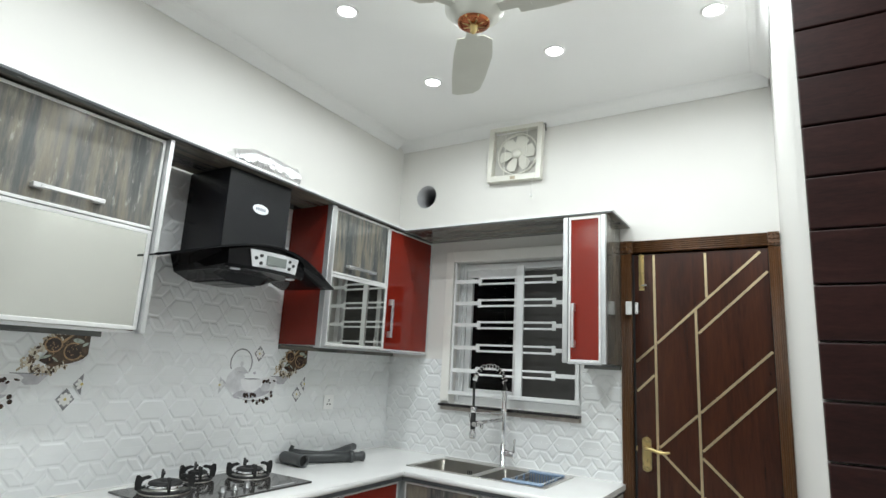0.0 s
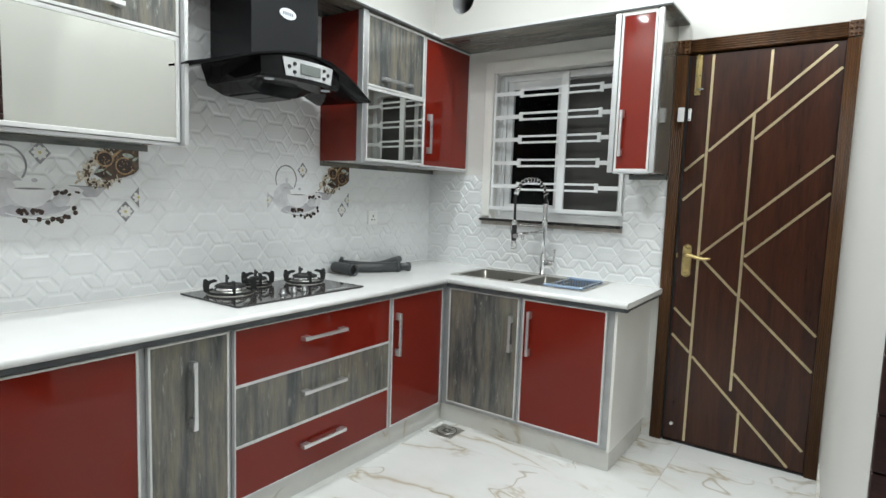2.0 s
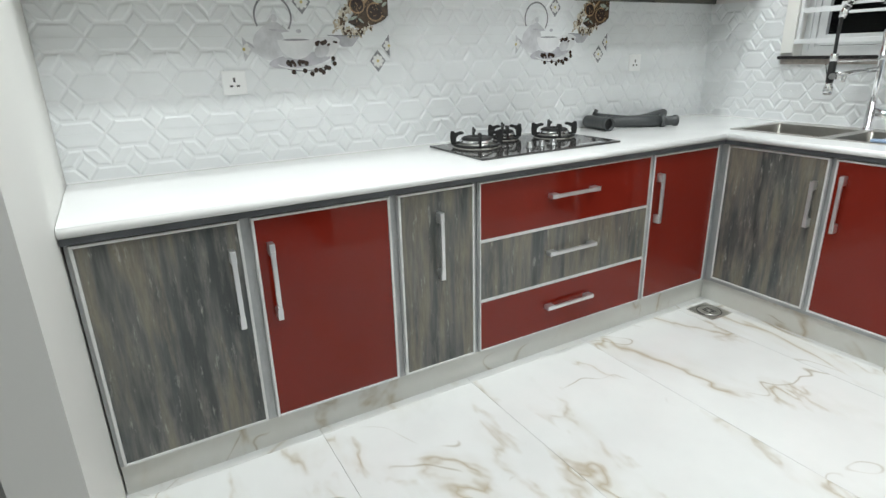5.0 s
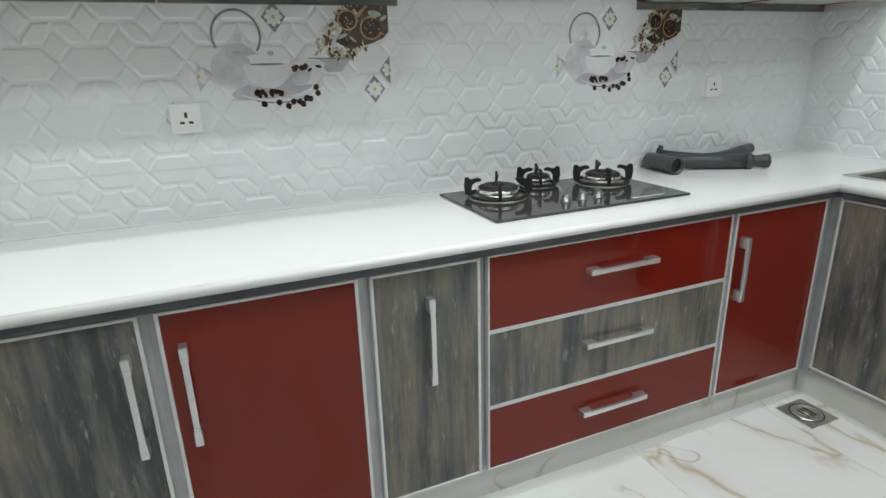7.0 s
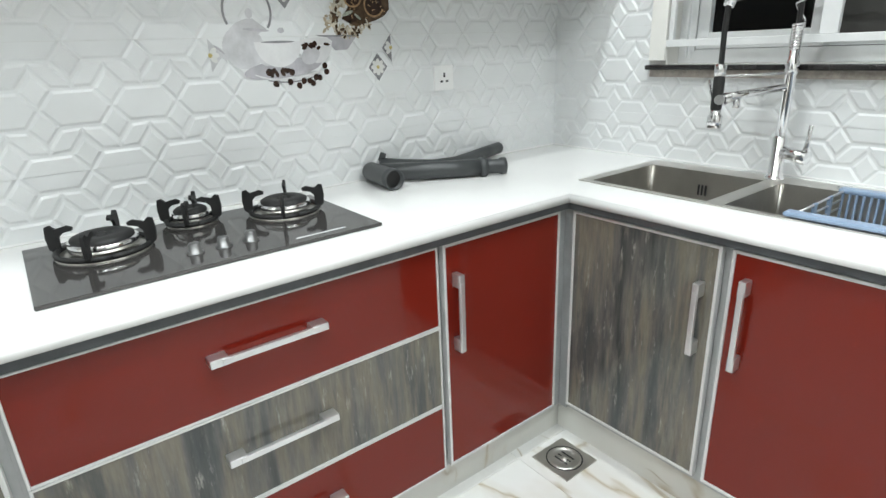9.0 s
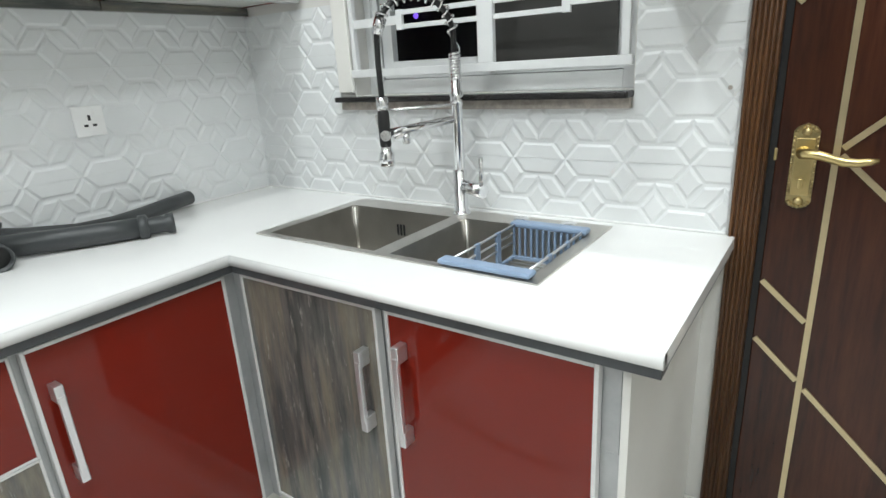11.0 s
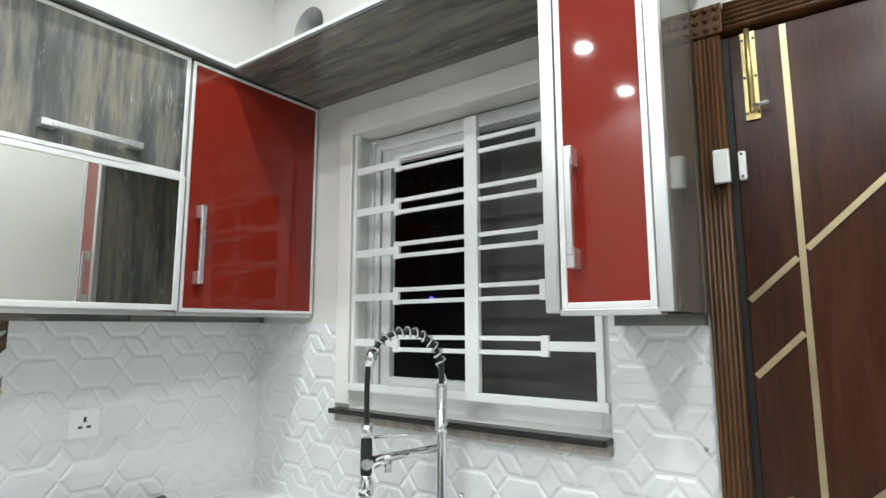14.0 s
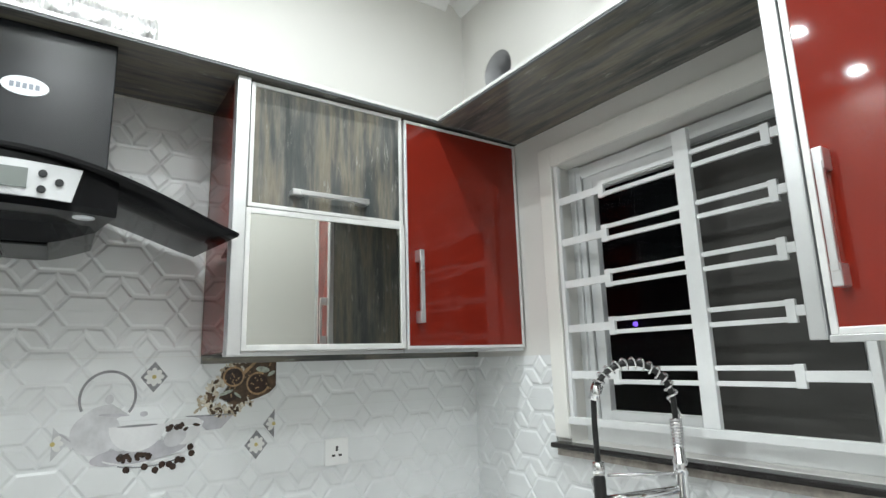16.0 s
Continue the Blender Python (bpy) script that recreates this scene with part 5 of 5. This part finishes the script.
def tile_mesh(u0, u1, v0, v1):
    """A tile cut to u0..u1, v0..v1, as (along, out of the wall, up)."""
    key = tuple(round(q, 4) for q in (u0, u1, v0, v1))
    if key in TILE_CACHE:
        return TILE_CACHE[key]
    verts, faces = [], []

    def add(poly_lo, h0, poly_hi, h1):
        s = len(verts)
        n = len(poly_lo)
        verts.extend((p[0], h0, p[1]) for p in poly_lo)
        verts.extend((p[0], h1, p[1]) for p in poly_hi)
        faces.append(tuple(s + n + i for i in range(n)))
        for i in range(n):
            faces.append((s + i, s + (i + 1) % n, s + n + (i + 1) % n, s + n + i))

    e, eu = 0.0005, 0.0001
    rect = [(u0 + eu, v0 + e), (u1 - eu, v0 + e), (u1 - eu, v1 - e), (u0 + eu, v1 - e)]
    add(rect, 0.0, rect, 0.0031)
    for sh in SHAPES:
        sh, mid = inset(sh, 0.0010)
        _, hi = inset(sh, 0.0078)
        n = len(mid)
        low, high = [(q[0], q[1], 0.0030) for q in mid], [(q[0], q[1], 0.0068) for q in hi]
        for face in [high] + [[low[i], low[(i + 1) % n], high[(i + 1) % n], high[i]] for i in range(n)]:
            cut = clip_poly(face, u0 + eu, u1 - eu, v0 + e, v1 - e)
            if len(cut) > 2:
                faces.append(tuple(range(len(verts), len(verts) + len(cut))))
                verts.extend((q[0], q[2], q[1]) for q in cut)
    me = bpy.data.meshes.new("tile")
    me.from_pydata(verts, [], faces)
    me.materials.append(TILE)
    TILE_CACHE[key] = me
    return me


def tile_wall(parent, plane, a_lo, a_hi, z_lo, z_hi, a_ref, z_ref):
    i = math.floor((a_lo - a_ref) / TW)
    while a_ref + i * TW < a_hi - 1e-4:
        j = math.floor((z_lo - z_ref) / TH)
        while z_ref + j * TH < z_hi - 1e-4:
            ua, za = a_ref + i * TW, z_ref + j * TH
            u0, u1 = max(a_lo - ua, 0), min(a_hi - ua, TW)
            v0, v1 = max(z_lo - za, 0), min(z_hi - za, TH)
            if u1 - u0 > 0.004 and v1 - v0 > 0.004:
                ob = new("tile", tile_mesh(u0, u1, v0, v1))
                ob.parent = parent
                # west tiles run along y and stand out along +x, north tiles run along x and stand out along -y
                ob.matrix_local = Matrix(((0, 1, 0, 0), (1, 0, 0, ua), (0, 0, 1, za), (0, 0, 0, 1))) if plane == "x" else Matrix(((1, 0, 0, ua), (0, -1, 0, 0), (0, 0, 1, za), (0, 0, 0, 1)))
            j += 1
        i += 1


tw = thing("wall_tiles_west", (0, 0, 0), "glossy white relief tiles with hexagon and diamond pattern", "wall tiles", kind="structure")
WREF, ZREF = -2.070, 1.030
part("tile_bed", bars(bm_new(), (0.0004, 0.0012, SOUTH + 0.001, -0.001, 0.8705, 1.5145), (0.0004, 0.0012, -2.0450, -1.0625, 1.515, 2.3065)), GROUT, tw)
part("sealant", box(bm_new(), 0.0013, 0.0085, SOUTH + 0.002, -0.009, CT + 0.0002, CT + 0.006, 0.002), PLASTIC, tw, "white sealant bead along the worktop")
tile_wall(tw, "x", SOUTH + 0.001, -0.0005, CT + 0.0008, 1.5145, WREF, ZREF)
tile_wall(tw, "x", -2.0445, -1.0635, 1.5150, 2.3065, WREF, ZREF)
tn = thing("wall_tiles_north", (0, 0, 0), "glossy white relief tiles round the window", "wall tiles", kind="structure")
part("tile_bed", bars(bm_new(), (0.001, 0.449, -0.0012, -0.0004, 0.8705, 1.489), (0.449, 1.418, -0.0012, -0.0004, 0.8705, 1.1625), (1.418, 1.651, -0.0012, -0.0004, 0.8705, 1.489)), GROUT, tn)
NREF = 0.62
part("sealant", box(bm_new(), 0.009, 1.646, -0.0085, -0.0013, CT + 0.0002, CT + 0.006, 0.002), PLASTIC, tn, "white sealant bead along the worktop")
tile_wall(tn, "y", 0.0040, 0.449, CT + 0.0008, 1.489, NREF, ZREF)
tile_wall(tn, "y", 0.449, 1.418, CT + 0.0008, 1.1625, NREF, ZREF)
tile_wall(tn, "y", 1.418, 1.646, CT + 0.0008, 1.489, NREF, ZREF)


# ---- printed pictures on the tiles ----
def ellipse(cu, cv, ru, rv, n=24, a0=0.0, a1=360.0):
    return [(cu + ru * math.cos(radians(a0 + (a1 - a0) * i / n)), cv + rv * math.sin(radians(a0 + (a1 - a0) * i / n))) for i in range(n if a1 - a0 >= 360 else n + 1)]


def ragged(cu, cv, ru, rv, seed, n=40, amp=0.22):
    return [(cu + p[0] * (1 + amp * noise.noise(Vector((p[0] * 90, p[1] * 90, seed)))), cv + p[1] * (1 + amp * noise.noise(Vector((p[0] * 90, p[1] * 90, seed))))) for p in ellipse(0, 0, ru, rv, n)]


def decor(shift, group):
    pic = thing("tile_picture", (0.0068, -2.36 + shift, 1.2), "printed tile picture of grey kettle, cup, coffee beans and spices", "tile picture", group)

    def ink(name, outlines, mat, lift):
        b2 = bm_new()
        for n_, o in enumerate(outlines):
            slab(b2, o, lambda u_, v_, w: (0.0071 + lift * 0.00012 + n_ * 0.000002 + w, u_ + shift, v_), 0.00006)
        ob = part(name, b2, mat, pic)
        if len(outlines) > 4:
            tagged(ob, kind="stuff")

    EDGE, TOPEDGE = -2.0745, 1.5135

    def at(a, b):
        """A place in the picture, in its own units, right and down from its corner."""
        return min(-2.7128 + 0.000615 * a, EDGE), min(1.520 - 0.00067 * b, TOPEDGE)

    def oval(a, b, ra, rb, n=24, a0=0.0, a1=360.0, turn=0.0):
        c, s2 = math.cos(radians(turn)), math.sin(radians(turn))
        return [at(a + c * x - s2 * y, b + s2 * x + c * y) for x, y in ellipse(0, 0, ra, rb, n, a0, a1)]

    def ring(a, b, ra, rb, w, n, a0, a1):
        o, i = ellipse(a, b, ra, rb, n, a0, a1), ellipse(a, b, ra - w, rb - w, n, a0, a1)
        m2 = min(len(o), len(i))
        k2 = range(m2 if a1 - a0 >= 360 else m2 - 1)
        return [[at(*o[k]), at(*o[(k + 1) % m2]), at(*i[(k + 1) % m2]), at(*i[k])] for k in k2]

    rng = random.Random(11)
    # kettle: bent handle, lid with knob, round body, short spout
    ink("kettle_handle_print", ring(270, 170, 116, 112, 11, 26, 152, 398), PRINTDARK, 0)
    ink("kettle_print", [oval(232, 312, 98, 88), [at(*q) for q in ((178, 236), (214, 212), (262, 198), (290, 198), (330, 226), (352, 240), (300, 262), (220, 262))],
                         [at(*q) for q in ((92, 297), (112, 304), (150, 326), (146, 372), (118, 336))], oval(276, 178, 17, 20)], PRINTGREY, 1)
    ink("lid_shade_print", [oval(300, 243, 62, 6, 20, turn=4), oval(120, 318, 30, 4, 12, turn=38)], PRINTMID, 2)
    ink("lid_knob_print", [oval(420, 246, 17, 11)], PRINTMID, 2)
    # saucer, big cup and small bowl
    ink("saucer_print", [oval(415, 404, 200, 40, turn=-5)], PRINTMID, 2)
    ink("saucer_rim_print", ring(430, 398, 192, 56, 7, 24, 20, 150), PRINTCUP, 4)
    ink("saucer_shadow_print", ring(440, 404, 186, 62, 6, 20, 40, 128), PRINTDARK, 3)
    ink("cup_print", [[at(282 + 3 * k, 292) for k in range(0, 79, 6)] + oval(398, 294, 116, 104, 22, 4, 176)], PRINTCUP, 5)
    ink("cup_shade_print", [oval(330, 360, 34, 30, 16, turn=30)], PRINTGREY, 4)
    ink("cup_mouth_print", [oval(398, 293, 84, 5)], PRINTDARK, 6)
    ink("bowl_print", [oval(597, 296, 84, 92, 22, 2, 150), oval(597, 294, 84, 16)], PRINTCUP, 4)
    ink("bowl_shade_print", [oval(560, 352, 52, 38, 18, turn=-25)], PRINTGREY, 5)
    beans = [oval(rng.uniform(526, 606), rng.uniform(300, 322), 13, 8, 8, turn=rng.uniform(0, 180)) for k in range(14)]
    beans += [oval(652, 308, 18, 7, 10, turn=10)]
    beans += [oval(rng.uniform(320, 456), rng.uniform(410, 430), 14, 10, 8, turn=rng.uniform(0, 180)) for k in range(22)]
    for a2, b2 in ((363, 467), (437, 463), (482, 480), (510, 461), (540, 463), (557, 475), (578, 448), (596, 452), (630, 400), (637, 428)):
        beans.append(oval(a2, b2, 15, 14, 10))
        beans.append(oval(a2 + rng.uniform(-8, 8), b2 + rng.uniform(-8, 8), 9, 10, 8))
    ink("bean_print", beans, PRINTBEAN, 7)
    ink("shadow_print", [[at(*q) for q in ((600, 268), (832, 272), (806, 296), (768, 334), (700, 336), (676, 318), (686, 296), (660, 280))]], PRINTMID, 1)
    ink("shadow_edge_print", [[at(600, 268), at(832, 271), at(790, 278), at(610, 274)]], PRINTDARK, 3)
    # spices: dark heap with a loose pale fringe, two bowls, a spoon and leaves
    heap = [(842, 44), (905, 20), (1042, 20), (1042, 158), (1002, 188), (958, 208), (902, 222), (832, 236), (776, 216), (752, 196), (784, 150), (800, 100)]
    ink("spice_print", [[at(q[0] + rng.uniform(-5, 5), q[1] + rng.uniform(-4, 4)) for q in heap]], PRINTSPICE, 3)
    fringe = []
    path = [(858, 24), (806, 64), (764, 120), (716, 168), (690, 204), (720, 244), (774, 262), (836, 250), (900, 226)]
    for k in range(230):
        f2 = rng.random() * (len(path) - 1.001)
        i2 = int(f2)
        a2 = path[i2][0] + (path[i2 + 1][0] - path[i2][0]) * (f2 - i2) + rng.gauss(0, 15)
        b2 = path[i2][1] + (path[i2 + 1][1] - path[i2][1]) * (f2 - i2) + rng.gauss(0, 13)
        fringe.append(oval(a2, max(b2, 16), rng.uniform(8, 20), rng.uniform(4, 9), 7, turn=rng.uniform(0, 180)))
    ink("chaff_print", fringe[:120], PRINTCREAM, 1)
    ink("pale_chaff_print", fringe[120:190], PRINTHUSK, 4)
    ink("brown_chaff_print", fringe[190:], PRINTSPICE, 5)
    ink("bowl_rim_print", ring(820, 105, 54, 47, 9, 20, 0, 360) + ring(943, 140, 60, 54, 9, 20, 20, 300) + [[at(862, 84), at(940, 22), at(958, 22), at(874, 96)]], PRINTTAN, 8)
    for spice_at in (oval(820, 105, 46, 39), oval(943, 140, 51, 45), oval(800, 198, 34, 20)):
        ink("bowl_spice_print", [spice_at], PRINTBEAN, 7)
    ink("seed_print", [oval(rng.choice((820, 943)) + rng.gauss(0, 22), 120 + rng.gauss(0, 18), 5, 3, 6, turn=rng.uniform(0, 180)) for k in range(22)] +
        [oval(rng.uniform(800, 1025), rng.uniform(40, 200), 5, 3, 6, turn=rng.uniform(0, 180)) for k in range(18)], PRINTTAN, 9)
    for leaf_at in (oval(966, 76, 36, 14, 14, turn=8), oval(786, 176, 34, 8, 14, turn=-18), oval(842, 190, 22, 6, 12, turn=35), oval(1012, 96, 22, 9, 12, turn=-30)):
        ink("leaf_print", [leaf_at], PRINTLEAF, 10)
    for cu, cv, cut in ((-2.132, 1.238, 0), (-2.434, 1.458, 0), (-2.076, 1.297, -1), (-2.668, 1.293, 1)):
        dia = [(cu - 0.036, cv), (cu, cv - 0.044), (cu + 0.036, cv), (cu, cv + 0.044)]
        if cut:
            dia = [(cu, cv - 0.044), (cu, cv + 0.044), (cu + 0.036 * cut, cv)]
        ink("flower_diamond_print", [dia], PRINTDARK if cut != 1 else PRINTGREY, 1)
        pet = []
        for k in range(8):
            a = 2 * math.pi * k / 8
            if cut and math.cos(a) * cut < 0.1:
                continue
            pet.append([(cu + 0.015 * math.cos(a) + 0.012 * math.cos(a) * math.cos(t) - 0.0075 * math.sin(a) * math.sin(t),
                         cv + 0.015 * math.sin(a) + 0.012 * math.sin(a) * math.cos(t) + 0.0075 * math.cos(a) * math.sin(t)) for t in (2 * math.pi * i / 10 for i in range(10))])
        ink("petal_print", pet, PRINTWHITE, 2)
        ink("flower_eye_print", [ellipse(cu + 0.002 * cut, cv, 0.006, 0.006, 10)], PRINTYELLOW, 3)


decor(0.0, "tile pictures")
decor(1.248, "tile pictures")

# ---- purple glow outside ----
solo("distant_lamp", lathe(bm_new(), (-2.2, 3.998, 1.815), (0, -1, 0), [(0.03, 0.0), (0.03, 0.01), (0.02, 0.03), (0.0, 0.035)], 12), PURPLE, "small purple lamp outside in the dark", "lamp")

# ---- floor tiles ----
floor = solo("floor", box(bm_new(), -1.2, 6.75, BACK - 0.15, 0.22, -0.12, -0.003), FLOORGROUT, "polished white marble-look floor tiles with beige veins", kind="structure")
FT = {}
ys = [0.10, -0.200] + [-0.824 - 0.624 * k for k in range(12)]
xs = [-1.20, -0.61, 0.61, 1.83, 3.05, 4.27, 5.49, 6.6]
for y1, y0 in zip(ys, ys[1:]):
    for x0, x1 in zip(xs, xs[1:]):
        w, h = x1 - x0 - 0.0014, y1 - y0 - 0.0014
        key = (round(w, 3), round(h, 3))
        if key not in FT:
            FT[key] = finish(box(bm_new(), 0, w, 0, h, -0.0028, 0.0, 0.0004), "floor_tile", FLOORTILE)
        ob = new("floor_tile", FT[key])
        ob.parent = floor
        ob.location = (x0 + 0.0007, y0 + 0.0007, 0)
